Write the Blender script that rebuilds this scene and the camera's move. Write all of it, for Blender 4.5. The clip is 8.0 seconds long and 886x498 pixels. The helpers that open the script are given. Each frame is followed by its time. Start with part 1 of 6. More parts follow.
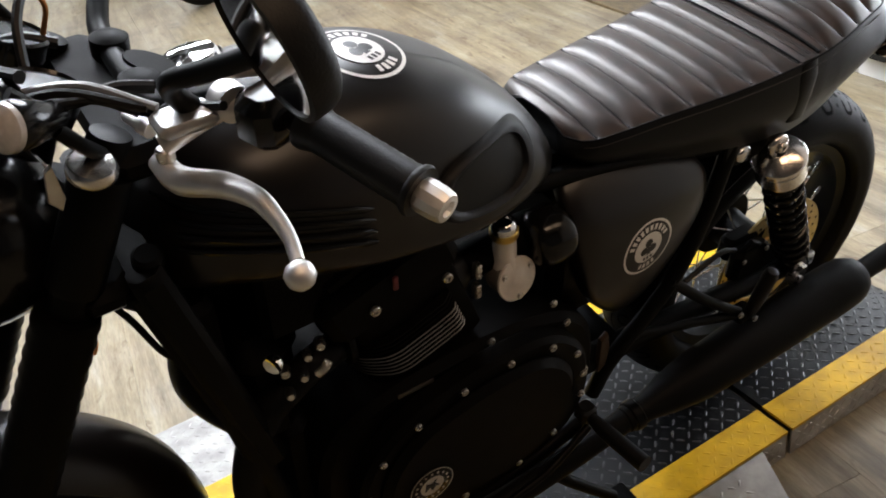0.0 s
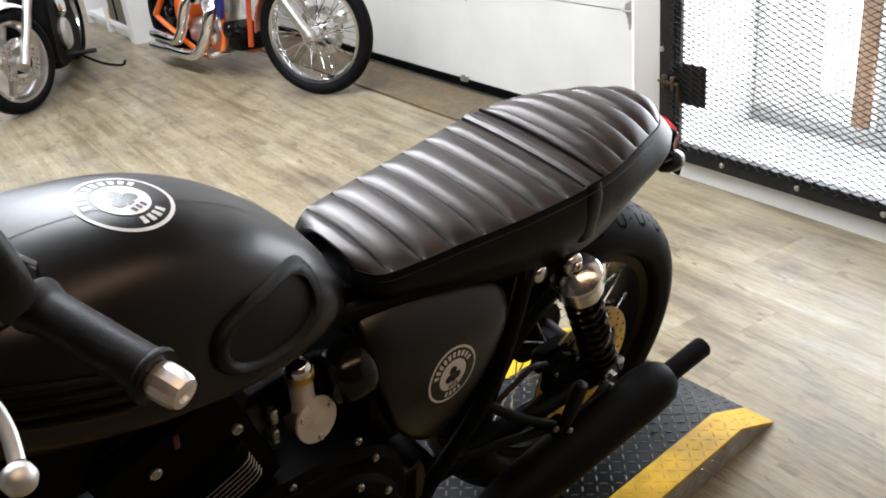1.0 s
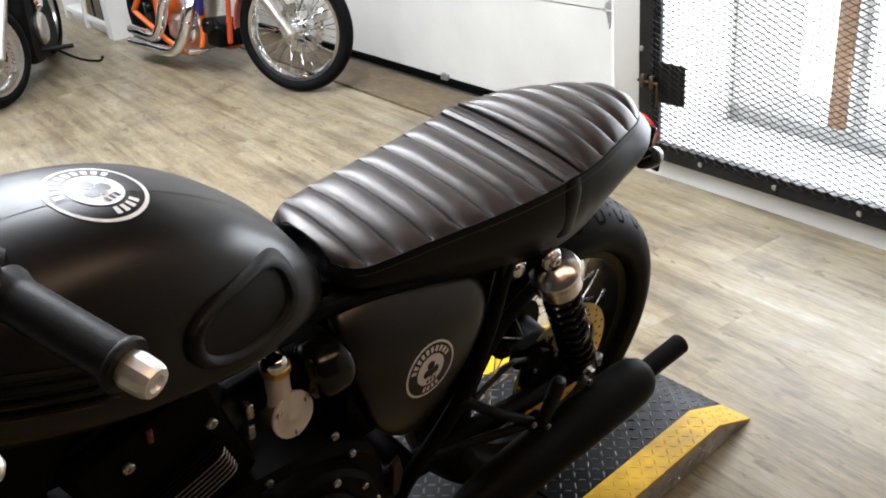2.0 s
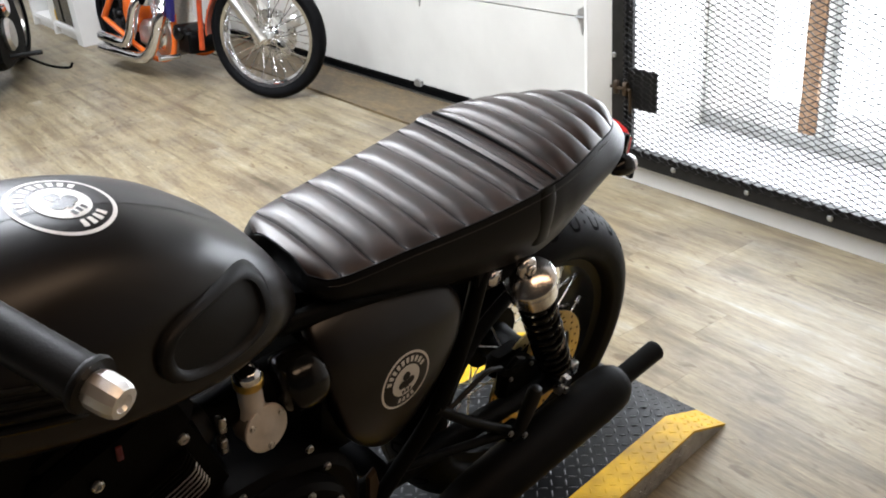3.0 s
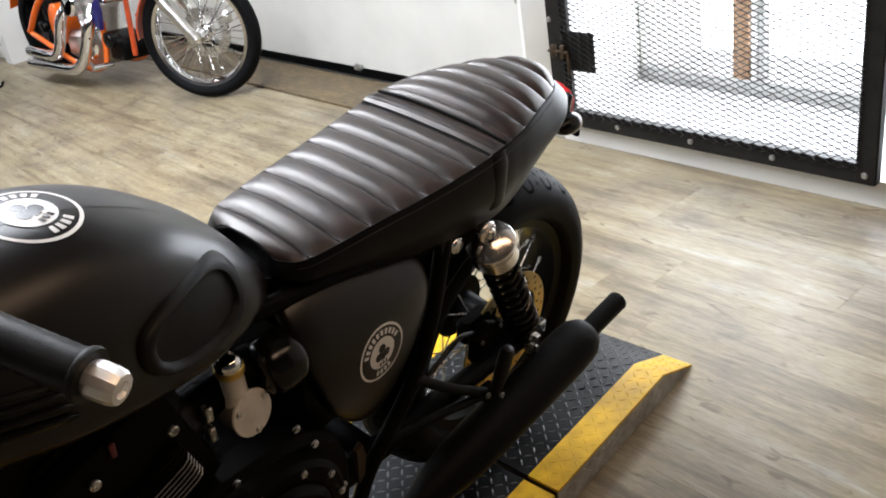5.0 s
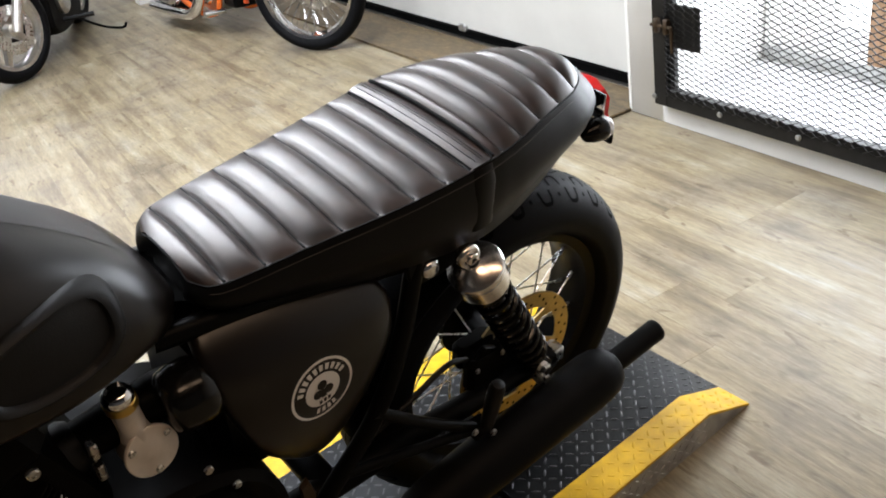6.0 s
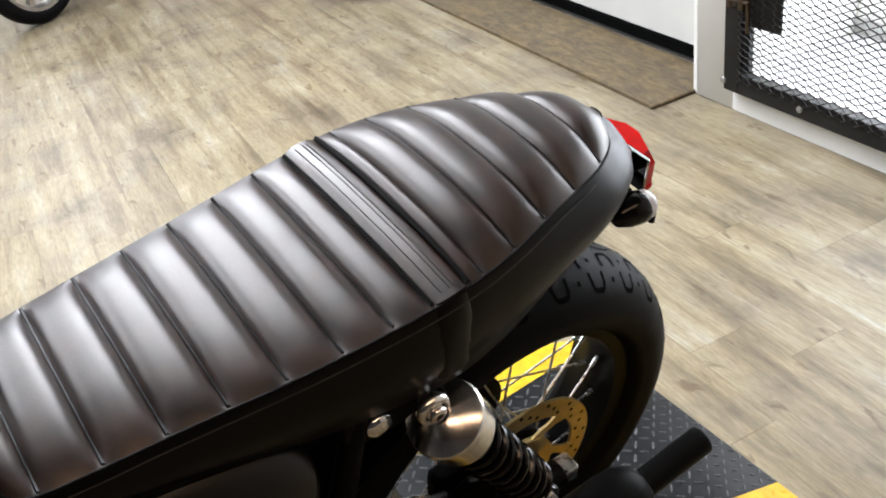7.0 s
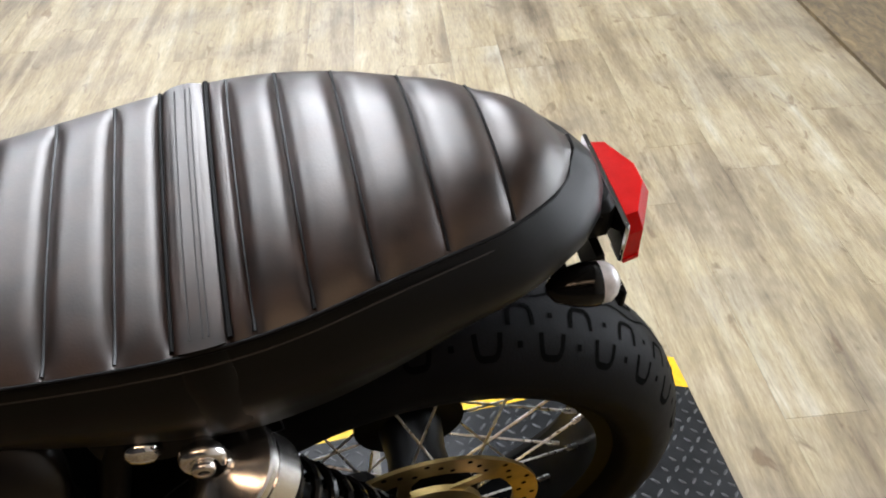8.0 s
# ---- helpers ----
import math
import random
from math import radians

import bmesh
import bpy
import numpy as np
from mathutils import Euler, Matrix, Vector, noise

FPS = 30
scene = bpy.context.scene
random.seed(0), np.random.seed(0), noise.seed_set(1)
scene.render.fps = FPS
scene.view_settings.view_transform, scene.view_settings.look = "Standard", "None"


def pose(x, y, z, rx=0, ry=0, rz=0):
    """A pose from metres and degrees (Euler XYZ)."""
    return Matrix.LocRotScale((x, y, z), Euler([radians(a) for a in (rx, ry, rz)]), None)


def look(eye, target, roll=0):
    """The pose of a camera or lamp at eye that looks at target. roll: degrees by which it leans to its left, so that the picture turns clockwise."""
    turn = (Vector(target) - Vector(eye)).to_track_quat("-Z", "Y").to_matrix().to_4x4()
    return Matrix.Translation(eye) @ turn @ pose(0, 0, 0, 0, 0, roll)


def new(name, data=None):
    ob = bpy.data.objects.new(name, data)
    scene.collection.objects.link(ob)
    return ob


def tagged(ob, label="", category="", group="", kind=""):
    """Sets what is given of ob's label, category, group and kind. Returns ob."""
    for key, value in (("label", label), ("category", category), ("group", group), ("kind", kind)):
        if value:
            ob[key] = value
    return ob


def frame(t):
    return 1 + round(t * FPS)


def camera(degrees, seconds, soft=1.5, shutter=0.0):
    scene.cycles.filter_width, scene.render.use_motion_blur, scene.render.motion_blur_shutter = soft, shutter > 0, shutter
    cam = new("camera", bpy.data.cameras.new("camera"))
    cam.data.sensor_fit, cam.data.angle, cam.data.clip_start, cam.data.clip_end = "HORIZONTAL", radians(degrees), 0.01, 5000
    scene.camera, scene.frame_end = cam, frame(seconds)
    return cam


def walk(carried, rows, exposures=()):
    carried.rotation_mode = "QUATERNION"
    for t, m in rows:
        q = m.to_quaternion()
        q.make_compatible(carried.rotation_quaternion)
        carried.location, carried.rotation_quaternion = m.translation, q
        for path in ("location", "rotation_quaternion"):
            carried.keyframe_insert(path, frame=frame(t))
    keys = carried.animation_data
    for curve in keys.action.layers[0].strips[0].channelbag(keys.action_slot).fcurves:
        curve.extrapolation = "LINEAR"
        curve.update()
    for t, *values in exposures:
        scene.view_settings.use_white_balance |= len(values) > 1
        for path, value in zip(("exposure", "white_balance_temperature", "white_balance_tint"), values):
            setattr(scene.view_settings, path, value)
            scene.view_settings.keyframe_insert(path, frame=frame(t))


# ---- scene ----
cam = camera(53.0, 8.0, soft=1.9)
PATH = [
    (0, (-1.037, -1.116, 1.31), (-0.453, 0.508, 0.298), -8.7),
    (0.5, (-0.976, -1.104, 1.324), (-0.184, 0.486, 0.406), -7.6),
    (1, (-0.941, -1.109, 1.339), (-0.009, 0.432, 0.469), -6.3),
    (1.5, (-0.941, -1.109, 1.329), (0.006, 0.42, 0.454), -5.7),
    (3, (-0.932, -1.1, 1.33), (0.086, 0.387, 0.462), -5.1),
    (3.5, (-0.938, -1.086, 1.312), (0.035, 0.367, 0.341), -4.6),
    (4, (-0.954, -1.083, 1.326), (0.046, 0.434, 0.49), -4.6),
    (4.5, (-0.994, -1.096, 1.335), (0.031, 0.397, 0.485), -9.5),
    (5, (-0.961, -1.125, 1.333), (0.115, 0.289, 0.416), -10.0),
    (5.2, (-0.898, -1.119, 1.314), (0.145, 0.326, 0.406), -10.7),
    (6.3, (-0.574, -1.049, 1.288), (0.147, 0.544, 0.318), -7.8),
    (6.5, (-0.52, -0.963, 1.281), (0.197, 0.634, 0.314), -5.6),
    (7, (-0.355, -0.777, 1.285), (0.283, 0.785, 0.211), -9.9),
    (7.5, (-0.137, -0.745, 1.259), (0.283, 0.893, 0.191), -5.1),
    (8, (0.035, -0.628, 1.238), (0.079, 0.947, 0.006), -4.8),
]
walk(cam, [(t, look(eye, target, roll)) for t, eye, target, roll in PATH])

# ---- world and lights ----
world = bpy.data.worlds.new("world")
scene.world = world
world.use_nodes = True
wn = world.node_tree.nodes
sky = wn.new("ShaderNodeTexSky")
sky.sky_type, sky.sun_disc, sky.sun_elevation, sky.sun_rotation = "NISHITA", False, radians(35), radians(90)
world.node_tree.links.new(sky.outputs[0], wn["Background"].inputs[0])
wn["Background"].inputs[1].default_value = 0.1
scene.view_settings.exposure = -0.36


def area(name, m, w, h, watts, colour):
    data = bpy.data.lights.new(name, "AREA")
    data.shape, data.size, data.size_y, data.energy, data.color = "RECTANGLE", w, h, watts, colour
    ob = new(name, data)
    ob.matrix_world = m
    return ob


WINDOW_WATTS = 74
area("window_light", look((2.2, 0.62, 0.95), (0.0, 0.62, 0.8)), 1.4, 1.5, WINDOW_WATTS, (0.90, 0.965, 1.06))
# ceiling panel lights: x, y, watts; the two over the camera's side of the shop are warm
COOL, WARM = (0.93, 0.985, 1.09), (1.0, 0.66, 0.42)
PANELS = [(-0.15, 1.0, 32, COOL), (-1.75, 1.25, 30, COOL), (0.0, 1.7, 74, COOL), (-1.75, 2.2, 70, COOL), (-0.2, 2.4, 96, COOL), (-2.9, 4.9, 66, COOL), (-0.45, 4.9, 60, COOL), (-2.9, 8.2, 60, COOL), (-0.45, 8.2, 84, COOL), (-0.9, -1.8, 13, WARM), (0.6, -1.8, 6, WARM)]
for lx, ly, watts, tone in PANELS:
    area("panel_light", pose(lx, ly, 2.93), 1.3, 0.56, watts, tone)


# ---- materials ----
def nodes_of(name):
    m = bpy.data.materials.new(name)
    m.use_nodes = True
    t = m.node_tree
    return m, t.nodes, t.links, t.nodes["Principled BSDF"]


def mat(name, colour, rough=0.5, metal=0.0, vary=0.25, scale=14.0, fine=240.0, bump=0.08, depth=0.001, coat=0.0, spec=0.5, tint=(1, 1, 1)):
    """A surface with a coarse and a fine variation of colour and gloss, and fine relief."""
    m, n, l, b = nodes_of(name)
    tc = n.new("ShaderNodeTexCoord")
    coarse, grain = n.new("ShaderNodeTexNoise"), n.new("ShaderNodeTexNoise")
    coarse.inputs["Scale"].default_value, grain.inputs["Scale"].default_value = scale, fine
    coarse.inputs["Detail"].default_value, grain.inputs["Detail"].default_value = 5, 3
    for k in (coarse, grain):
        l.new(tc.outputs["Object"], k.inputs["Vector"])
    ramp = n.new("ShaderNodeValToRGB")
    lo, hi = [c * (1 - vary) for c in colour], [min(1, c * (1 + vary)) for c in colour]
    ramp.color_ramp.elements[0].position, ramp.color_ramp.elements[1].position = 0.3, 0.7
    ramp.color_ramp.elements[0].color, ramp.color_ramp.elements[1].color = (*lo, 1), (*hi, 1)
    l.new(coarse.outputs[0], ramp.inputs[0])
    l.new(ramp.outputs[0], b.inputs["Base Color"])
    r = n.new("ShaderNodeMapRange")
    r.inputs[3].default_value, r.inputs[4].default_value = max(0.02, rough * 0.82), min(1, rough * 1.18)
    l.new(coarse.outputs[0], r.inputs[0])
    l.new(r.outputs[0], b.inputs["Roughness"])
    b.inputs["Metallic"].default_value = metal
    b.inputs["Coat Weight"].default_value = coat
    b.inputs["Coat Roughness"].default_value = max(0.03, rough * 0.85)
    b.inputs["Specular IOR Level"].default_value = spec
    b.inputs["Specular Tint"].default_value = (*tint, 1)
    if bump:
        k = n.new("ShaderNodeBump")
        k.inputs["Strength"].default_value, k.inputs["Distance"].default_value = bump, depth
        l.new(grain.outputs[0], k.inputs["Height"])
        l.new(k.outputs[0], b.inputs["Normal"])
    return m


def wood(name, tones, rough, along=1, stretch=(9.0, 1.5, 9.0), bump=0.1):
    """Printed plank: streaky grain along one axis, toned plank by plank."""
    m, n, l, b = nodes_of(name)
    tc, info, mp = n.new("ShaderNodeTexCoord"), n.new("ShaderNodeObjectInfo"), n.new("ShaderNodeMapping")
    add, mul = n.new("ShaderNodeVectorMath"), n.new("ShaderNodeMath")
    mul.operation, mul.inputs[1].default_value = "MULTIPLY", 37.0
    l.new(info.outputs["Random"], mul.inputs[0])
    add.operation = "ADD"
    l.new(tc.outputs["Object"], add.inputs[0])
    l.new(mul.outputs[0], add.inputs[1])
    mp.inputs["Scale"].default_value = stretch
    l.new(add.outputs[0], mp.inputs["Vector"])
    streak, soft = n.new("ShaderNodeTexNoise"), n.new("ShaderNodeTexNoise")
    streak.inputs["Scale"].default_value, streak.inputs["Detail"].default_value, streak.inputs["Roughness"].default_value = 2.2, 9, 0.62
    streak.inputs["Distortion"].default_value = 0.9
    soft.inputs["Scale"].default_value, soft.inputs["Detail"].default_value = 0.7, 3
    l.new(mp.outputs[0], streak.inputs["Vector"])
    l.new(mp.outputs[0], soft.inputs["Vector"])
    ramp = n.new("ShaderNodeValToRGB")
    el = ramp.color_ramp.elements
    el[0].position, el[1].position = 0.28, 0.72
    el[0].color, el[1].color = (*tones[0], 1), (*tones[2], 1)
    mid = el.new(0.5)
    mid.color = (*tones[1], 1)
    l.new(streak.outputs[0], ramp.inputs[0])
    hue = n.new("ShaderNodeMixRGB")
    hue.blend_type = "MULTIPLY"
    hue.inputs[0].default_value = 1.0
    tone = n.new("ShaderNodeValToRGB")
    tone.color_ramp.elements[0].position, tone.color_ramp.elements[1].position = 0.3, 0.72
    tone.color_ramp.elements[0].color, tone.color_ramp.elements[1].color = (0.74, 0.74, 0.78, 1), (1.08, 1.04, 0.94, 1)
    l.new(soft.outputs[0], tone.inputs[0])
    l.new(ramp.outputs[0], hue.inputs[1])
    l.new(tone.outputs[0], hue.inputs[2])
    val = n.new("ShaderNodeMapRange")
    val.inputs[3].default_value, val.inputs[4].default_value = 0.93, 1.07
    l.new(info.outputs["Random"], val.inputs[0])
    hsv = n.new("ShaderNodeHueSaturation")
    l.new(hue.outputs[0], hsv.inputs["Color"])
    l.new(val.outputs[0], hsv.inputs["Value"])
    l.new(hsv.outputs[0], b.inputs["Base Color"])
    rr = n.new("ShaderNodeMapRange")
    rr.inputs[3].default_value, rr.inputs[4].default_value = rough * 0.8, rough * 1.25
    l.new(streak.outputs[0], rr.inputs[0])
    l.new(rr.outputs[0], b.inputs["Roughness"])
    k = n.new("ShaderNodeBump")
    k.inputs["Strength"].default_value, k.inputs["Distance"].default_value = bump, 0.001
    l.new(streak.outputs[0], k.inputs["Height"])
    l.new(k.outputs[0], b.inputs["Normal"])
    return m


def vinyl():
    """Wood-look vinyl: fine short streaks, broad pale and grey patches, brown knots."""
    m, n, l, b = nodes_of("vinyl_plank")
    tc, info, off, mul = n.new("ShaderNodeTexCoord"), n.new("ShaderNodeObjectInfo"), n.new("ShaderNodeVectorMath"), n.new("ShaderNodeMath")
    mul.operation, mul.inputs[1].default_value, off.operation = "MULTIPLY", 37.0, "ADD"
    l.new(info.outputs["Random"], mul.inputs[0])
    l.new(tc.outputs["Object"], off.inputs[0])
    l.new(mul.outputs[0], off.inputs[1])

    def noise(stretch, detail, rough, twist=0.0):
        mp, k = n.new("ShaderNodeMapping"), n.new("ShaderNodeTexNoise")
        mp.inputs["Scale"].default_value = stretch
        k.inputs["Scale"].default_value, k.inputs["Detail"].default_value = 1.0, detail
        k.inputs["Roughness"].default_value, k.inputs["Distortion"].default_value = rough, twist
        l.new(off.outputs[0], mp.inputs["Vector"])
        l.new(mp.outputs[0], k.inputs["Vector"])
        return k

    def ramp(source, *stops):
        r = n.new("ShaderNodeValToRGB")
        el = r.color_ramp.elements
        el[0].position, el[0].color = stops[0][0], (*stops[0][1], 1)
        el[1].position, el[1].color = stops[-1][0], (*stops[-1][1], 1)
        for p, c in stops[1:-1]:
            el.new(p).color = (*c, 1)
        l.new(source.outputs[0], r.inputs[0])
        return r

    def mix(mode, fac, a, c):
        k = n.new("ShaderNodeMixRGB")
        k.blend_type, k.inputs[0].default_value = mode, 1.0
        if fac:
            l.new(fac.outputs[0], k.inputs[0])
        l.new(a.outputs[0], k.inputs[1])
        if isinstance(c, tuple):
            k.inputs[2].default_value = (*c, 1)
        else:
            l.new(c.outputs[0], k.inputs[2])
        return k
    broad, streak, fibre, knot = noise((17.0, 1.5, 17.0), 4, 0.55, 0.25), noise((44, 4.0, 44), 6, 0.66, 0.5), noise((170, 22, 170), 5, 0.68), noise((26, 9.0, 26), 3, 0.55, 0.6)
    base = ramp(broad, (0.26, (0.116, 0.088, 0.055)), (0.40, (0.192, 0.156, 0.103)), (0.50, (0.252, 0.210, 0.140)), (0.62, (0.288, 0.250, 0.178)), (0.76, (0.330, 0.312, 0.265)))
    c = mix("MULTIPLY", None, base, ramp(streak, (0.28, (0.68, 0.63, 0.55)), (0.42, (0.93, 0.915, 0.89)), (0.5, (0.98, 0.98, 0.98)), (0.72, (1.12, 1.12, 1.12))))
    c = mix("MULTIPLY", None, c, ramp(fibre, (0.32, (0.74, 0.71, 0.67)), (0.68, (1.14, 1.14, 1.13))))
    c = mix("MIX", ramp(knot, (0.62, (0, 0, 0)), (0.70, (0.65, 0.65, 0.65))), c, (0.085, 0.050, 0.022))
    geo, patch = n.new("ShaderNodeNewGeometry"), n.new("ShaderNodeTexNoise")
    patch.inputs["Scale"].default_value, patch.inputs["Detail"].default_value, patch.inputs["Roughness"].default_value = 3.4, 4, 0.6
    l.new(geo.outputs["Position"], patch.inputs["Vector"])
    c = mix("MULTIPLY", None, c, ramp(patch, (0.32, (0.66, 0.64, 0.63)), (0.42, (0.90, 0.89, 0.89)), (0.54, (1.03, 1.01, 0.93)), (0.68, (1.18, 1.18, 1.20))))
    val, hsv = n.new("ShaderNodeMapRange"), n.new("ShaderNodeHueSaturation")
    val.inputs[3].default_value, val.inputs[4].default_value = 0.95, 1.05
    l.new(info.outputs["Random"], val.inputs[0])
    l.new(c.outputs[0], hsv.inputs["Color"])
    l.new(val.outputs[0], hsv.inputs["Value"])
    l.new(hsv.outputs[0], b.inputs["Base Color"])
    b.inputs["Specular IOR Level"].default_value = 0.5
    rr = n.new("ShaderNodeMapRange")
    rr.inputs[3].default_value, rr.inputs[4].default_value = 0.34, 0.46
    l.new(streak.outputs[0], rr.inputs[0])
    l.new(rr.outputs[0], b.inputs["Roughness"])
    k = n.new("ShaderNodeBump")
    k.inputs["Strength"].default_value, k.inputs["Distance"].default_value = 0.05, 0.0005
    l.new(fibre.outputs[0], k.inputs["Height"])
    l.new(k.outputs[0], b.inputs["Normal"])
    return m


def glow(name, colour, strength):
    m, n, l, b = nodes_of(name)
    e = n.new("ShaderNodeEmission")
    e.inputs[0].default_value, e.inputs[1].default_value = (*colour, 1), strength
    l.new(e.outputs[0], n["Material Output"].inputs[0])
    return m


PAINT = mat("satin_black_paint", (0.0042, 0.0026, 0.0018), 0.31, spec=0.42, vary=0.15, scale=6, fine=900, bump=0.03, depth=0.0004, coat=0.0)
STRIPE = mat("charcoal_paint", (0.034, 0.033, 0.034), 0.36, spec=0.40, vary=0.15, scale=6, fine=900, bump=0.03, depth=0.0004)
BLACK = mat("black_powder_coat", (0.0014, 0.0014, 0.0014), 0.42, spec=0.09, vary=0.2, fine=700, bump=0.06, depth=0.0005)
CASE = mat("black_engine_casting", (0.0018, 0.0016, 0.0014), 0.5, spec=0.055, vary=0.3, scale=22, fine=600, bump=0.15, depth=0.0006)
PIPE = mat("matt_black_ceramic", (0.0030, 0.0030, 0.0030), 0.55, spec=0.09, vary=0.3, scale=18, fine=500, bump=0.06)
LEATHER = mat("dark_brown_leather", (0.0150, 0.0070, 0.0042), 0.37, coat=0.0, spec=0.60, tint=(1.0, 0.955, 0.915), vary=0.7, scale=34, fine=520, bump=0.14, depth=0.0007)
BAND = mat("black_vinyl", (0.0022, 0.0021, 0.0021), 0.40, spec=0.19, vary=0.2, scale=30, fine=500, bump=0.12, depth=0.0007)
WELT = mat("dull_black_welt", (0.0018, 0.0016, 0.0015), 0.6, spec=0.10, vary=0.2, scale=30, fine=500, bump=0.1)
THREAD = mat("dark_thread", (0.020, 0.017, 0.015), 0.7)
RUBBER = mat("tyre_rubber", (0.0040, 0.0040, 0.0045), 0.55, spec=0.07, vary=0.2, scale=25, fine=350, bump=0.2)
# deep black: shade of grooves and holes as colour, and the rubber seal
DEEP_BLACK = mat("tread_groove", (0.0015, 0.0015, 0.0015), 0.9, spec=0.03)
GRIP = mat("grip_rubber", (0.0035, 0.0035, 0.0035), 0.48, spec=0.26, vary=0.25, scale=40, fine=500, bump=0.25)
CARB = mat("satin_cast_alloy", (0.66, 0.61, 0.56), 0.48, 0.45, vary=0.1, scale=50, fine=700, bump=0.08)
CAST = mat("dull_cast_alloy", (0.20, 0.18, 0.16), 0.5, 0.6, vary=0.2, scale=40, fine=500, bump=0.15)
TAG = mat("dull_red_plastic", (0.10, 0.012, 0.014), 0.5)
CAP = mat("warm_polished_steel", (0.86, 0.83, 0.80), 0.20, 1.0, vary=0.1, scale=30, bump=0.0)
CHROME = mat("chrome", (0.82, 0.82, 0.83), 0.07, 1.0, vary=0.04, bump=0.0)
ALLOY = mat("brushed_alloy", (0.62, 0.60, 0.56), 0.32, 1.0, vary=0.12, scale=60, fine=900, bump=0.05)
LEVER = mat("cast_alloy", (0.88, 0.86, 0.84), 0.46, 1.0, vary=0.1, scale=40, fine=700, bump=0.08)
DISC = mat("bronze_disc", (0.50, 0.37, 0.15), 0.40, 1.0, vary=0.15, scale=60, fine=900, bump=0.05)
BRASS = mat("brass_band", (0.75, 0.52, 0.14), 0.3, 1.0, vary=0.1)
STEEL = mat("bolt_steel", (0.62, 0.61, 0.59), 0.28, 1.0, vary=0.2, scale=80)
RED = mat("red_lens", (0.40, 0.004, 0.003), 0.33, spec=0.08, vary=0.12, scale=60, fine=200, bump=0.12, depth=0.001)
CLEAR = mat("clear_lens", (0.50, 0.48, 0.47), 0.12, vary=0.15, scale=120, fine=160, bump=0.3, depth=0.002, coat=0.4)
MIRROR = mat("mirror_glass", (0.56, 0.55, 0.53), 0.05, 1.0, vary=0.05, bump=0.0)
DECAL = mat("white_decal", (0.74, 0.72, 0.69), 0.42, vary=0.05, bump=0.02)
GLOSS = mat("gloss_black", (0.004, 0.004, 0.004), 0.16, spec=0.3, vary=0.1, bump=0.0)
PLATE = mat("black_tread_plate", (0.0065, 0.0068, 0.0074), 0.38, spec=0.12, vary=0.35, scale=24, fine=300, bump=0.15)
SILVER = mat("alloy_tread_plate", (0.36, 0.35, 0.33), 0.46, 0.7, vary=0.3, scale=20, fine=300, bump=0.12)
LUG = mat("worn_tread_lug", (0.020, 0.021, 0.022), 0.36, spec=0.5, vary=0.4, scale=30, fine=300, bump=0.1)
YELLOW = mat("yellow_paint", (0.60, 0.355, 0.008), 0.5, spec=0.25, vary=0.2, scale=26, fine=300, bump=0.1)
FLOOR = vinyl()
BOARD = wood("threshold_board", ((0.050, 0.034, 0.017), (0.130, 0.094, 0.048), (0.225, 0.172, 0.098)), 0.5, stretch=(19, 7.0, 19))
WHITE = mat("white_paint", (0.76, 0.75, 0.72), 0.5, vary=0.04, scale=5, fine=200, bump=0.05)
DOOR = mat("garage_door_skin", (0.60, 0.59, 0.55), 0.42, vary=0.05, scale=4, fine=300, bump=0.05)
GALV = mat("galvanised_steel", (0.42, 0.42, 0.41), 0.42, 0.8, vary=0.2, scale=50)
IRON = mat("black_painted_iron", (0.010, 0.0095, 0.009), 0.5, spec=0.25, vary=0.5, scale=30, fine=260, bump=0.25)
TIMBER = wood("brown_timber", ((0.20, 0.11, 0.06), (0.31, 0.18, 0.10), (0.40, 0.25, 0.15)), 0.5, stretch=(12, 12, 0.8))
ORANGE = mat("orange_paint", (0.72, 0.13, 0.012), 0.2, vary=0.08, scale=8, bump=0.0, coat=0.6)
RUST = mat("dark_orange_paint", (0.42, 0.055, 0.012), 0.3, vary=0.2, scale=20, coat=0.3)
BLUE = mat("navy_paint", (0.012, 0.012, 0.10), 0.3)
BRONZE = mat("dull_bronze", (0.035, 0.020, 0.008), 0.5, 0.4, vary=0.3)
DAY = glow("overcast_daylight", (0.94, 0.98, 1.035), 6.5)
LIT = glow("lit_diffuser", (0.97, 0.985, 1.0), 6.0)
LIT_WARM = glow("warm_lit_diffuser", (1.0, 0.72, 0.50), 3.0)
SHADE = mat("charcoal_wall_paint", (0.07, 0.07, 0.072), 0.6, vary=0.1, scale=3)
CEIL = mat("ceiling_board", (0.11, 0.11, 0.11), 0.9, spec=0.2, vary=0.05, scale=3)
SNOW = mat("pale_concrete", (0.55, 0.55, 0.55), 0.7, vary=0.12, scale=6)
COPPER = mat("copper", (0.75, 0.32, 0.12), 0.3, 1.0)


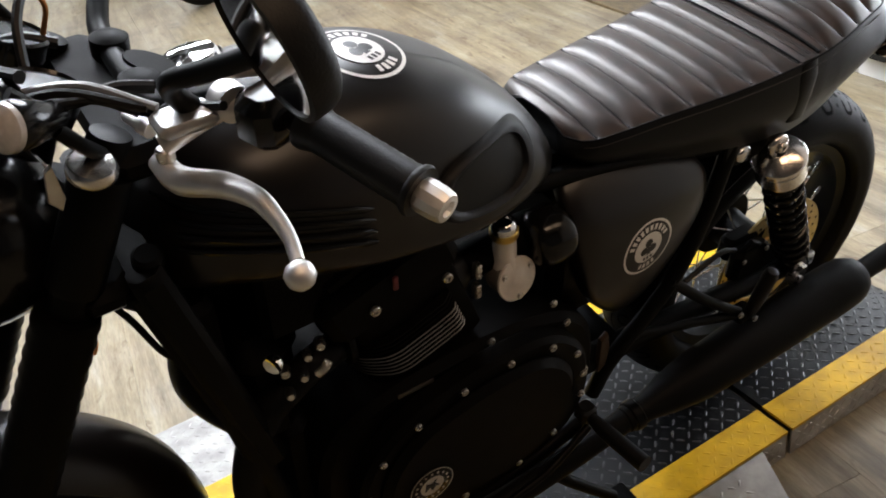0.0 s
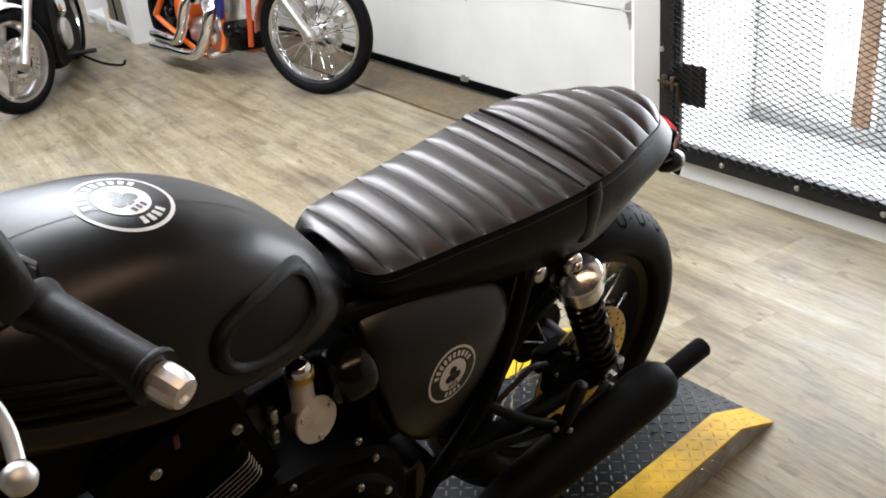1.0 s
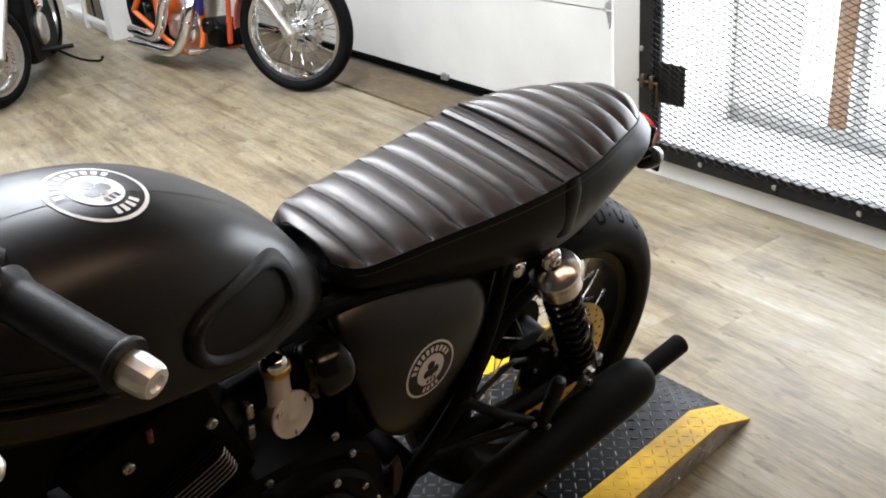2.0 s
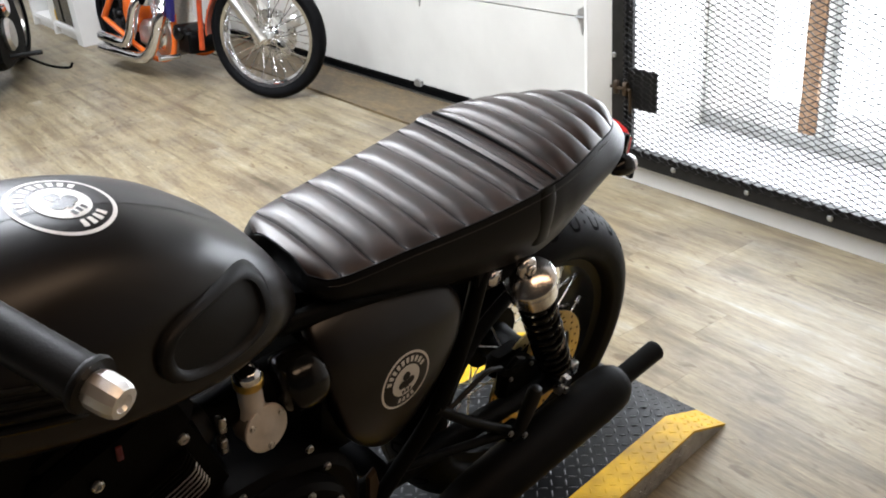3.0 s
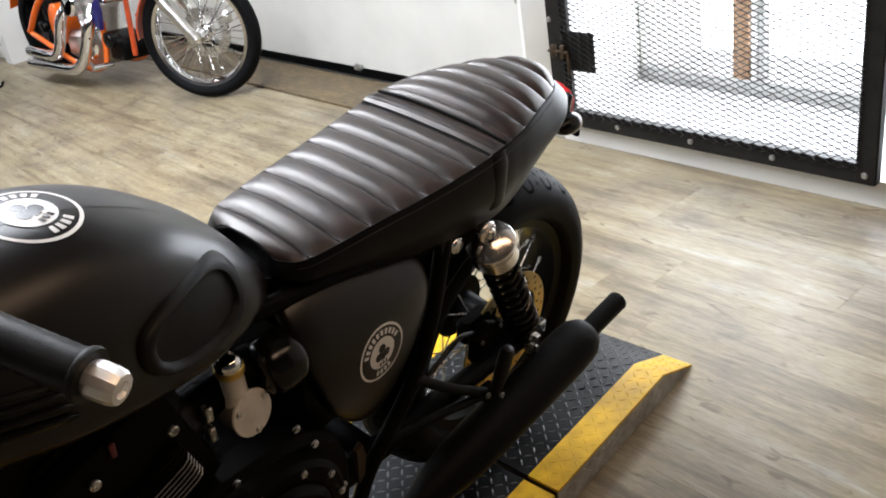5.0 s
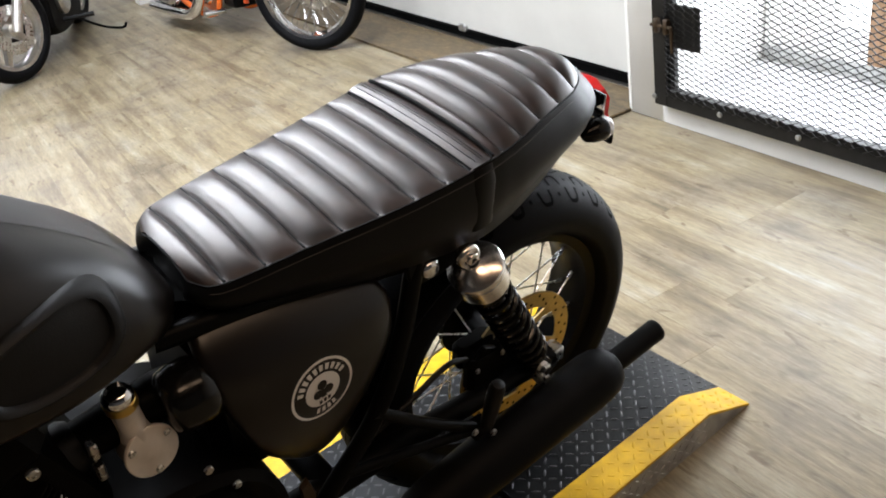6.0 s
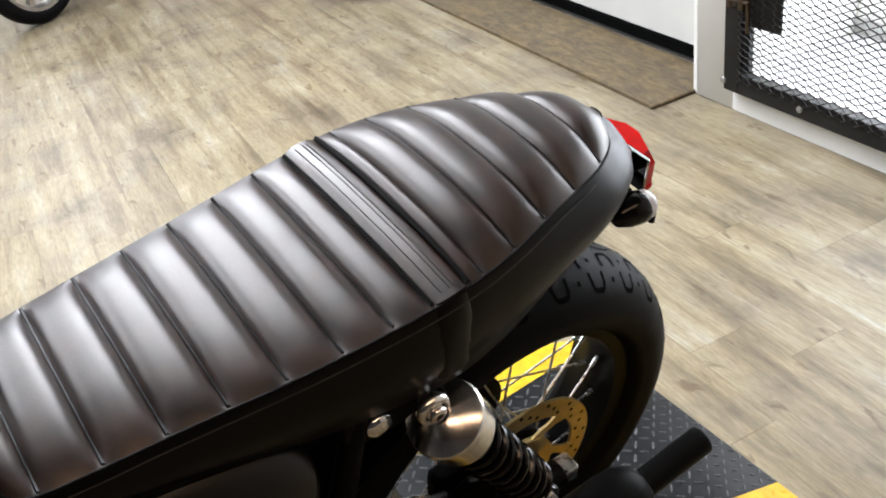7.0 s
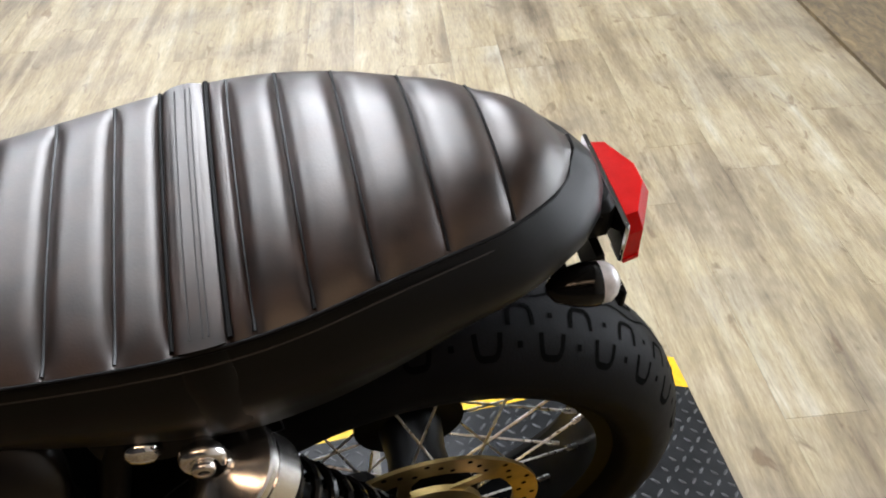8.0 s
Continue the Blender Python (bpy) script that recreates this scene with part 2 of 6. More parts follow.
# ---- mesh building ----
class Shape:
    """Collects vertices and faces for one mesh."""

    def __init__(self):
        self.v, self.f = [], []

    def add(self, vs, fs, m=None):
        k = len(self.v)
        self.v += [tuple(m @ Vector(p)) if m else tuple(p) for p in vs]
        self.f += [tuple(i + k for i in q) for q in fs]
        return self

    def grid(self, rows, wrap=False, around=False, caps=False, m=None):
        """Rows of points. wrap: each row is closed; around: the last row meets the first."""
        r, c = len(rows), len(rows[0])
        fs = []
        for i in range(r if around else r - 1):
            for j in range(c if wrap else c - 1):
                a, b = (i + 1) % r, (j + 1) % c
                fs.append((i * c + j, i * c + b, a * c + b, a * c + j))
        if caps:
            fs += [tuple(range(c - 1, -1, -1)), tuple((r - 1) * c + j for j in range(c))]
        return self.add([p for row in rows for p in row], fs, m)

    def lathe(self, profile, n=32, m=None, closed=False):
        """(radius, height) pairs turned round z."""
        rows = []
        for r, h in profile:
            rows.append([(r * math.cos(6.283185 * k / n), r * math.sin(6.283185 * k / n), h) for k in range(n)])
        return self.grid(rows, wrap=True, around=closed, caps=not closed, m=m)

    def tube(self, path, radius, n=12, steps=6, m=None, closed=False):
        """A round bar along a smooth curve through the points; radius: one, or one for each point."""
        pts = [Vector(p) for p in path]
        rad = list(radius) if isinstance(radius, (list, tuple)) else [radius] * len(pts)
        line, rs = [], []
        last = len(pts) if closed else len(pts) - 1
        for i in range(last):
            if closed:
                a, b, c, d = (pts[(i + k) % len(pts)] for k in (-1, 0, 1, 2))
                r0, r1 = rad[i], rad[(i + 1) % len(pts)]
            else:
                b, c, r0, r1 = pts[i], pts[i + 1], rad[i], rad[i + 1]
                a = pts[i - 1] if i else b * 2 - c
                d = pts[i + 2] if i + 2 < len(pts) else c * 2 - b
            for s in range(steps):
                t = s / steps
                line.append(0.5 * (2 * b + (c - a) * t + (2 * a - 5 * b + 4 * c - d) * t * t + (3 * b - a - 3 * c + d) * t ** 3))
                rs.append(r0 + (r1 - r0) * t)
        if not closed:
            line.append(pts[-1])
            rs.append(rad[-1])
        up, rows = None, []
        for i, p in enumerate(line):
            if closed:
                d = line[(i + 1) % len(line)] - line[i - 1]
            else:
                d = line[min(i + 1, len(line) - 1)] - line[max(i - 1, 0)]
            d.normalize()
            if up is None:
                up = d.orthogonal().normalized()
            up = (up - d * up.dot(d)).normalized()
            side = d.cross(up)
            rows.append([p + (up * math.cos(6.283185 * k / n) + side * math.sin(6.283185 * k / n)) * rs[i] for k in range(n)])
        return self.grid(rows, wrap=True, around=closed, caps=not closed, m=m)

    def prism(self, outline, h0, h1, chamfer=0.0, m=None):
        """A flat outline in x and y, raised from h0 to h1, its edges chamfered."""
        n = len(outline)
        cx, cy = sum(p[0] for p in outline) / n, sum(p[1] for p in outline) / n

        def ring(h, inset):
            out = []
            for x, y in outline:
                d = math.hypot(x - cx, y - cy) or 1
                k = max(0, 1 - inset / d)
                out.append((cx + (x - cx) * k, cy + (y - cy) * k, h))
            return out
        rows = [ring(h0, chamfer), ring(h0 + chamfer, 0), ring(h1 - chamfer, 0), ring(h1, chamfer)] if chamfer else [ring(h0, 0), ring(h1, 0)]
        return self.grid(rows, wrap=True, caps=True, m=m)

    def box(self, c, s, b=0.0, m=None):
        x, y, z = s[0] / 2, s[1] / 2, s[2] / 2
        b = min(b, x * 0.9, y * 0.9, z * 0.9)
        out = [(-x, -y + b), (-x + b, -y), (x - b, -y), (x, -y + b), (x, y - b), (x - b, y), (-x + b, y), (-x, y - b)] if b else [(-x, -y), (x, -y), (x, y), (-x, y)]
        t = Matrix.Translation(c)
        return self.prism(out, -z, z, b, (m @ t) if m else t)

    def mesh(self, name, material, sharp=38):
        me = bpy.data.meshes.new(name)
        me.from_pydata(self.v, [], self.f)
        bm = bmesh.new()
        bm.from_mesh(me)
        bmesh.ops.remove_doubles(bm, verts=bm.verts, dist=1e-6)
        bmesh.ops.recalc_face_normals(bm, faces=bm.faces)
        bm.to_mesh(me)
        bm.free()
        me.polygons.foreach_set("use_smooth", [True] * len(me.polygons))
        me.set_sharp_from_angle(angle=radians(sharp))
        me.materials.append(material)
        return me


def part(name, shape, material, parent=None, label="", sharp=38):
    ob = new(name, shape.mesh(name, material, sharp) if isinstance(shape, Shape) else shape)
    if parent:
        ob.parent = parent
    return tagged(ob, label)


def again(name, mesh, m, parent):
    """One more object on a mesh that already exists."""
    ob = new(name, mesh)
    ob.parent = parent
    ob.matrix_local = m
    return ob


def thing(name, label, category, m=None, group="", kind=""):
    ob = new(name)
    ob.empty_display_size = 0.1
    if m:
        ob.matrix_world = m
    return tagged(ob, label, category, group, kind)


def whole(name, shape, material, label, category, m=None, group="", kind="", sharp=38):
    ob = part(name, shape, material, None, label, sharp)
    if m:
        ob.matrix_world = m
    return tagged(ob, "", category, group, kind)


def axis(origin, direction, up=(0, 0, 1)):
    """A frame whose z points along the direction."""
    z = Vector(direction).normalized()
    x = Vector(up).cross(z)
    x = x.normalized() if x.length > 1e-4 else z.orthogonal().normalized()
    y = z.cross(x)
    return Matrix.Translation(origin) @ Matrix((x, y, z)).transposed().to_4x4()


def lerp(table, x):
    """A smooth curve through (x, value) pairs."""
    if x <= table[0][0]:
        return table[0][1]
    for i, ((a, va), (b, vb)) in enumerate(zip(table, table[1:])):
        if x <= b:
            t = (x - a) / (b - a)
            before = table[i - 1] if i else (2 * a - b, 2 * va - vb)
            after = table[i + 2] if i + 2 < len(table) else (2 * b - a, 2 * vb - va)
            ma = (vb - before[1]) / (b - before[0]) * (b - a)
            mb = (after[1] - va) / (after[0] - a) * (b - a)
            return (2 * t ** 3 - 3 * t * t + 1) * va + (t ** 3 - 2 * t * t + t) * ma + (3 * t * t - 2 * t ** 3) * vb + (t ** 3 - t * t) * mb
    return table[-1][1]


BOLT = Shape().lathe([(0.0045, 0), (0.0062, 0.001), (0.0062, 0.004), (0.005, 0.0052), (0.0026, 0.0052), (0.0024, 0.003)], 10).mesh("bolt", STEEL)


# ---- the room ----
XD, XG = 1.70, 1.52          # planes of the garage door and of the gate wall


def slab(name, lo, hi, material, label="", bevel=0.0):
    c = [(a + b) / 2 for a, b in zip(lo, hi)]
    return tagged(part(name, Shape().box(c, [b - a for a, b in zip(lo, hi)], bevel), material, None, label), kind="structure")


ground = slab("floor", (-6.2, -4.2, -0.12), (2.9, 10.2, -0.004), IRON, "tan and grey wood-look vinyl plank floor")
# unseen ceiling, west and south walls: kept dark to cut light reflected in black parts
slab("ceiling", (-6.2, -4.2, 3.0), (2.9, 10.2, 3.1), CEIL, "plain ceiling out of view, kept dark")
slab("wall_west", (-6.2, -4.2, 0), (-6.05, 10.2, 3.0), SHADE)
slab("wall_south", (-6.05, -4.2, 0), (1.52, -4.05, 3.0), SHADE)
slab("wall_north", (-6.05, 10.05, 0), (1.75, 10.2, 3.0), WHITE)
# east wall: white post and surround of the gate, then the garage door
slab("wall_post", (XG, 1.205, 0), (XG + 0.17, 1.372, 3.0), WHITE, "white painted post beside the gate", 0.003)
slab("wall_sill", (XG, -0.09, 0), (XG + 0.12, 1.205, 0.085), WHITE, "white painted kick board under the gate", 0.002)
slab("wall_east", (XG, -4.05, 0), (XG + 0.12, -0.09, 3.0), WHITE, "white painted wall", 0.002)
slab("wall_lintel", (XG, -0.09, 2.15), (XG + 0.12, 1.205, 3.0), WHITE)
slab("wall_over_door", (XG, 1.372, 2.35), (XG + 0.17, 6.0, 3.0), WHITE)
slab("wall_north_east", (XD, 5.3, 0), (XD + 0.1, 10.05, 3.0), WHITE, "plain white wall")
slab("wall_door_head", (XD, 1.372, 2.35), (XD + 0.1, 5.3, 3.0), WHITE)
# lobby behind the gate
slab("lobby_wall_north", (XD + 0.05, 1.375, 0), (2.75, 1.43, 3.0), WHITE)
slab("lobby_wall_south", (XG + 0.12, -1.3, 0), (2.75, -1.2, 3.0), WHITE)
slab("lobby_floor", (XG + 0.12, -1.2, -0.003), (2.75, 1.375, 0.0), SNOW, "pale lobby floor in bright daylight")
backdrop = tagged(part("backdrop", Shape().box((2.74, 0.09, 0.95), (0.01, 2.56, 2.0)), DAY, None, "overexposed white daylight outside"), kind="structure")
backdrop.visible_shadow = False


# unseen dark slabs, added to keep high daylight out of the seat's reflections
slab("lobby_wall_head", (2.68, -1.2, 1.95), (2.75, 1.375, 3.0), SHADE, "dark blocking slab added over the entrance, out of view")
slab("lobby_ceiling", (XG + 0.12, -1.2, 2.25), (2.68, 1.375, 2.3), SHADE)


def entrance_glazing():
    g = thing("entrance_glazing", "white-framed entrance glazing with a brown timber post", "glazing", pose(2.27, 0.018, 0))
    part("sill", Shape().box((0, 0.09, 0.032), (0.07, 2.54, 0.062), 0.006), GALV, g, "grey threshold rail")
    for y in (1.335, -0.35):
        part("mullion", Shape().box((0, y, 1.31), (0.05, 0.035, 2.5), 0.003), WHITE, g)
    part("timber_post", Shape().box((-0.01, 0.838, 1.30), (0.05, 0.072, 2.48), 0.003), TIMBER, g, "brown timber door post")
    part("edge_strip", Shape().box((-0.01, 0.784, 1.30), (0.035, 0.022, 2.48), 0.002), WHITE, g)
    part("door_stile", Shape().box((0, 0.752, 1.30), (0.045, 0.024, 2.48), 0.002), GALV, g, "grey metal door stile")


entrance_glazing()


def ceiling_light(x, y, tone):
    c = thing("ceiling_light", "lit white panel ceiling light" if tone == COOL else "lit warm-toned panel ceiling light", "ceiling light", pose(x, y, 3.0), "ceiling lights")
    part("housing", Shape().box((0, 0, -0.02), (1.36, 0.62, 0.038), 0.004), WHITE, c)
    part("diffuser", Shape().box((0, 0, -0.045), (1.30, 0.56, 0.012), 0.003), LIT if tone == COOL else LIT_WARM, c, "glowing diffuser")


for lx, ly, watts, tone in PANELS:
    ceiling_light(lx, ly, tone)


def garage_door():
    d = thing("garage_door", "closed white sectional garage door with galvanised hinges", "garage door", pose(XD, 0, 0))
    y0, y1 = 1.392, 5.28
    z = 0.055
    while z < 2.3:
        part("panel", Shape().box((0.025, (y0 + y1) / 2, z + 0.2465), (0.044, y1 - y0, 0.489), 0.003), DOOR, d)
        z += 0.495
    part("bottom_seal", Shape().box((0.012, (y0 + y1) / 2, 0.027), (0.05, y1 - y0, 0.05), 0.006), DEEP_BLACK, d, "black rubber bottom seal")
    for z in (0.55, 1.045, 1.54):
        for y in (1.58, 2.76, 3.95, 5.1):
            h = Shape()
            h.prism([(-0.022, 0.0), (0.0, -0.075), (0.022, 0.0), (0.026, 0.012), (-0.026, 0.012)], 0, 0.004, 0.0005, axis((0.002, y, z), (-1, 0, 0)))
            h.prism([(-0.024, 0.03), (-0.026, 0.012), (0.026, 0.012), (0.024, 0.05)], 0, 0.005, 0.0005, axis((0.002, y, z), (-1, 0, 0)))
            h.tube([(-0.006, y - 0.03, z), (-0.006, y + 0.03, z)], 0.006, 8, 1)
            part("hinge", h, GALV, d, "galvanised hinge plate")
    for y in (2.82, 4.4):
        part("lift_bracket", Shape().box((-0.01, y, 0.062), (0.02, 0.062, 0.03), 0.003).box((-0.02, y - 0.01, 0.075), (0.012, 0.03, 0.03), 0.003), GALV, d)
    part("side_track", Shape().box((-0.030, 1.402, 0.31), (0.05, 0.02, 0.56), 0.002).box((-0.045, 1.417, 0.31), (0.012, 0.030, 0.56), 0.002), GALV, d, "galvanised roller track")


garage_door()
slab("trim", (XG + 0.001, 1.372, 0.0), (XD + 0.04, 1.390, 3.0), WHITE, "white painted door jamb", 0.002)
mat_board = slab("threshold_board", (1.34, 1.378, 0.0005), (1.663, 5.3, 0.013), BOARD, "brown wooden threshold board before the garage door", 0.004)
alu = slab("threshold_strip", (1.664, 1.392, 0.0005), (1.686, 5.3, 0.016), ALLOY, "thin bright metal threshold strip", 0.002)


def gate():
    g = thing("security_gate", "closed black iron gate with expanded metal mesh and bolt", "gate", pose(1.49, 0, 0))
    top = 2.1
    y0, y1 = -0.062, 1.20
    z0 = 0.088
    part("bottom_rail", Shape().box((0, (y0 + y1) / 2, z0 + 0.032), (0.03, y1 - y0, 0.064), 0.004), IRON, g)
    part("top_rail", Shape().box((0, (y0 + y1) / 2, top - 0.03), (0.03, y1 - y0, 0.06), 0.004), IRON, g)
    for y in (y0 + 0.032, y1 - 0.032):
        part("stile", Shape().box((0, y, (z0 + top) / 2), (0.034, 0.064, top - z0), 0.004), IRON, g)
    part("inner_angle", Shape().box((0.012, y1 - 0.075, 1.1), (0.02, 0.02, 1.9), 0.002), IRON, g)
    # expanded metal: wavy strands that meet at their crests
    wide, tall = 0.0435, 0.0205
    m = Shape()
    half, n = tall / 2, int((y1 - y0 - 0.1) / (wide / 2))
    a = 0.0016
    rows = int((top - 0.12 - z0 - 0.03) / half)
    for i in range(0, rows, 1):
        zc = z0 + 0.045 + i * half
        if i % 2:
            continue
        for up in (1, -1):
            line = [(y0 + 0.05 + j * wide / 2, zc + (half * 0.5 if (j % 2 == 0) else -half * 0.5) * up + (half if up < 0 else 0), 0.0035 if j % 2 else -0.0035) for j in range(n + 1)]
            vs, fs = [], []
            for k, (y, z, x) in enumerate(line):
                vs += [(x - a, y, z - a), (x + a, y, z - a), (x + a, y, z + a), (x - a, y, z + a)]
                if k:
                    for s in range(4):
                        fs.append((4 * k - 4 + s, 4 * k - 4 + (s + 1) % 4, 4 * k + (s + 1) % 4, 4 * k + s))
            m.add(vs, fs)
    part("mesh_panel", m, IRON, g, "expanded metal mesh", 20).location = (-0.0215, 0, 0)
    for y in (1.197, 0.891, 0.577, 0.27, -0.028):
        again("bolt", GATE_BOLT, axis((-0.016, y, 0.118), (-1, 0, 0)), g)
    for z in (0.5, 0.85):
        again("bolt", GATE_BOLT, axis((-0.018, 1.183, z), (-1, 0, 0)), g)
    latch = part("latch_plate", Shape().box((-0.010, 1.045, 0.385), (0.006, 0.130, 0.15), 0.002), IRON, g, "black latch guard plate")
    bolt = Shape().tube([(-0.034, 1.185, 0.385), (-0.034, 1.10, 0.385), (-0.036, 1.088, 0.38), (-0.036, 1.085, 0.30)], 0.006, 8, 3)
    part("slide_bolt", bolt, BRONZE, g, "dull brass slide bolt")
    for y in (1.115, 1.16):
        part("bolt_keeper", Shape().box((-0.03, y, 0.385), (0.02, 0.022, 0.05), 0.003), BRONZE, g)


GATE_BOLT = Shape().lathe([(0.0105, 0), (0.0105, 0.003), (0.0085, 0.006), (0.004, 0.0075)], 12).mesh("bolt", GALV)
gate()


# ---- the display ramp ----
RAMP = pose(-0.05, -0.151, 0, 0, 0, 8)      # near corner of the gap between its two plates
RW, RH = 0.612, 0.067
SKEW = 0.075         # its cross edges are cut a little askew


def askew(shape):
    shape.v = [(x + SKEW * y, y, z) for x, y, z in shape.v]
    return shape


def lugs(x0, x1, y0, y1, z, pitch=0.0225, lift=0.0015):
    """Raised tread lozenges, set crosswise in turn."""
    s = Shape()
    i = 0
    x = x0 + pitch / 2
    while x < x1 - 0.006:
        j = 0
        y = y0 + pitch / 2
        while y < y1 - 0.006:
            a = radians(45 if (i + j) % 2 else -45)
            h = z(x, y)
            c, d = math.cos(a), math.sin(a)
            ring = [(-0.0098, 0), (-0.0052, -0.0024), (0.0052, -0.0024), (0.0098, 0), (0.0052, 0.0024), (-0.0052, 0.0024)]
            vs = [(x + u * c - v * d, y + u * d + v * c, h + 0.0002) for u, v in ring]
            vs += [(x + (u * c - v * d) * 0.55, y + (u * d + v * c) * 0.55, h + lift) for u, v in ring]
            s.add(vs, [(k, (k + 1) % 6, (k + 1) % 6 + 6, k + 6) for k in range(6)] + [(6, 7, 8, 9, 10, 11)])
            j += 1
            y += pitch
        i += 1
        x += pitch
    return s


def ramp_plate(name, x0, x1, tail, label):
    """A low platform of tread plate with yellow edges; tail: length of the slope down at its end."""
    p = thing(name, label, "ramp", RAMP)
    yw = 0.078
    xs = x1 - tail

    def zt(x, y=0):
        return RH if x <= xs else RH - (RH - 0.006) * (x - xs) / tail

    def deck(y0, y1, extra=0.0):
        s = Shape()
        ends = [x0, xs, x1] if tail else [x0, x1]
        top = [[(x, y, zt(x) + extra) for y in (y0, y1)] for x in ends]
        low = [[(x, y, max(zt(x) - 0.006, 0.0005)) for y in (y0, y1)] for x in ends]
        rows = [[a[0], a[1], b[1], b[0]] for a, b in zip(top, low)]
        return askew(s.grid(rows, wrap=True, caps=True))
    part("deck_plate", deck(yw, RW - yw), PLATE, p, "black diamond tread plate")
    tagged(part("tread_pattern", askew(lugs(x0 + 0.01, x1, yw, RW - yw, zt)), LUG, p), kind="stuff")
    for a, b in ((0, yw), (RW - yw, RW)):
        edge = part("yellow_edge", deck(a, b), YELLOW, p, "yellow painted tread plate edge")
        tagged(part("edge_pattern", askew(lugs(x0 + 0.004, x1, a, b, zt, lift=0.0008)), YELLOW, edge), kind="stuff")
    for y in (0, RW):
        s = Shape()
        pts = [(x0, 0.0005), (x1 - 0.002, 0.0005), (x1 - 0.002, 0.003), (xs, RH - 0.0065), (x0, RH - 0.0065)] if tail else [(x0, 0.0005), (x1, 0.0005), (x1, RH - 0.0065), (x0, RH - 0.0065)]
        off = 0.0015 if y == 0 else -0.0015
        s.add([(x, y + off + o, z) for o in (0, 0.004 if y == 0 else -0.004) for x, z in pts],
              [tuple(range(len(pts)))[::-1], tuple(range(len(pts), 2 * len(pts)))] + [(k, (k + 1) % len(pts), (k + 1) % len(pts) + len(pts), k + len(pts)) for k in range(len(pts))])
        side = part("side_plate", askew(s), SILVER, p, "bare metal tread plate side")
        t = Shape()
        x, k = x0 + 0.02, 0
        while x < xs:
            for z in (0.012, 0.029, 0.046):
                a = radians(35 if k % 2 else -35)
                ring = [(-0.0085, 0), (0, -0.0022), (0.0085, 0), (0, 0.0022)]
                o = -0.001 if y == 0 else 0.001
                vs = [(x + u * math.cos(a) - v * math.sin(a), y + off, z + u * math.sin(a) + v * math.cos(a)) for u, v in ring]
                vs += [(x + (u * math.cos(a) - v * math.sin(a)) * 0.5, y + off + o * 1.8, z + (u * math.sin(a) + v * math.cos(a)) * 0.5) for u, v in ring]
                t.add(vs, [(0, 1, 5, 4), (1, 2, 6, 5), (2, 3, 7, 6), (3, 0, 4, 7), (4, 5, 6, 7)])
                k += 1
            x += 0.019
        tagged(part("side_pattern", askew(t), SILVER, side), kind="stuff")
    return p


ramp_plate("display_ramp", 0.010, 0.583, 0.138, "low black tread-plate ramp with yellow edges under the rear wheel")
ramp_plate("display_ramp", -1.98, -0.004, 0.0, "low black tread-plate platform with yellow edges under the motorcycle")


def ramp_flap(x0, x1, side):
    """A sloping wing of bare tread plate beside the platform."""
    reach = 0.17
    y0, y1 = (-0.002, -reach) if side < 0 else (RW + 0.002, RW + 0.31)
    f = thing("ramp_wing", "sloping bare metal tread-plate wing beside the platform", "ramp", RAMP)
    dx = 0.06

    def top(y):
        return 0.006 + (RH - 0.012) * (1 - (y - y0) / (y1 - y0))
    rows = [[(x0, y0, top(y0)), (x1, y0, top(y0)), (x1, y0, top(y0) - 0.005), (x0, y0, top(y0) - 0.005)],
            [(x0 + dx, y1, 0.006), (x1 - dx, y1, 0.006), (x1 - dx, y1, 0.001), (x0 + dx, y1, 0.001)]]
    part("wing_plate", Shape().grid(rows, wrap=True, caps=True), SILVER, f)
    ya, yb = min(y0, y1), max(y0, y1)
    tagged(part("wing_pattern", lugs(x0 + dx, x1 - dx, ya, yb, lambda x, y: top(y)), SILVER, f), kind="stuff")


ramp_flap(-0.75, -0.075, -1)
ramp_flap(-1.65, -0.75, 1)


# ---- the motorcycle ----
# its own frame: x to the rear from the rear axle, y to its right, z up from the tyres' line
LEAN = 13.3
BIKE = pose(-0.0086, 0.1417, 0.0669, 0, 0, 8) @ pose(0, 0, 0, LEAN, 0, 0)
bike = thing("motorcycle", "satin black classic twin-cylinder motorcycle leaning on its stand", "motorcycle", BIKE)
AXLE = 0.321


# seat
TOP = [(-0.60, 0.775), (-0.55, 0.802), (-0.45, 0.813), (-0.3, 0.820), (-0.2, 0.828), (-0.1, 0.838), (-0.03, 0.842), (0.03, 0.839), (0.07, 0.835), (0.105, 0.829), (0.134, 0.821)]
HALF = [(-0.537, 0.058), (-0.528, 0.080), (-0.512, 0.092), (-0.48, 0.099), (-0.4, 0.109), (-0.28, 0.124), (-0.18, 0.133), (-0.125, 0.133), (-0.079, 0.127), (-0.031, 0.115), (0.024, 0.098), (0.060, 0.086), (0.083, 0.074), (0.108, 0.057), (0.126, 0.040), (0.136, 0.024), (0.141, 0.011)]
LOW = [(-0.60, 0.770), (-0.565, 0.764), (-0.53, 0.752), (-0.46, 0.738), (-0.40, 0.724), (-0.29, 0.704), (-0.2, 0.694), (-0.14, 0.692), (-0.05, 0.703), (0.02, 0.716), (0.10, 0.732), (0.157, 0.742)]
SEAMS = [-0.508, -0.46, -0.41, -0.36, -0.31, -0.26, -0.212, -0.174, -0.1355, -0.118, -0.077, -0.031, 0.022, 0.076]
X0, X1 = -0.537, 0.140


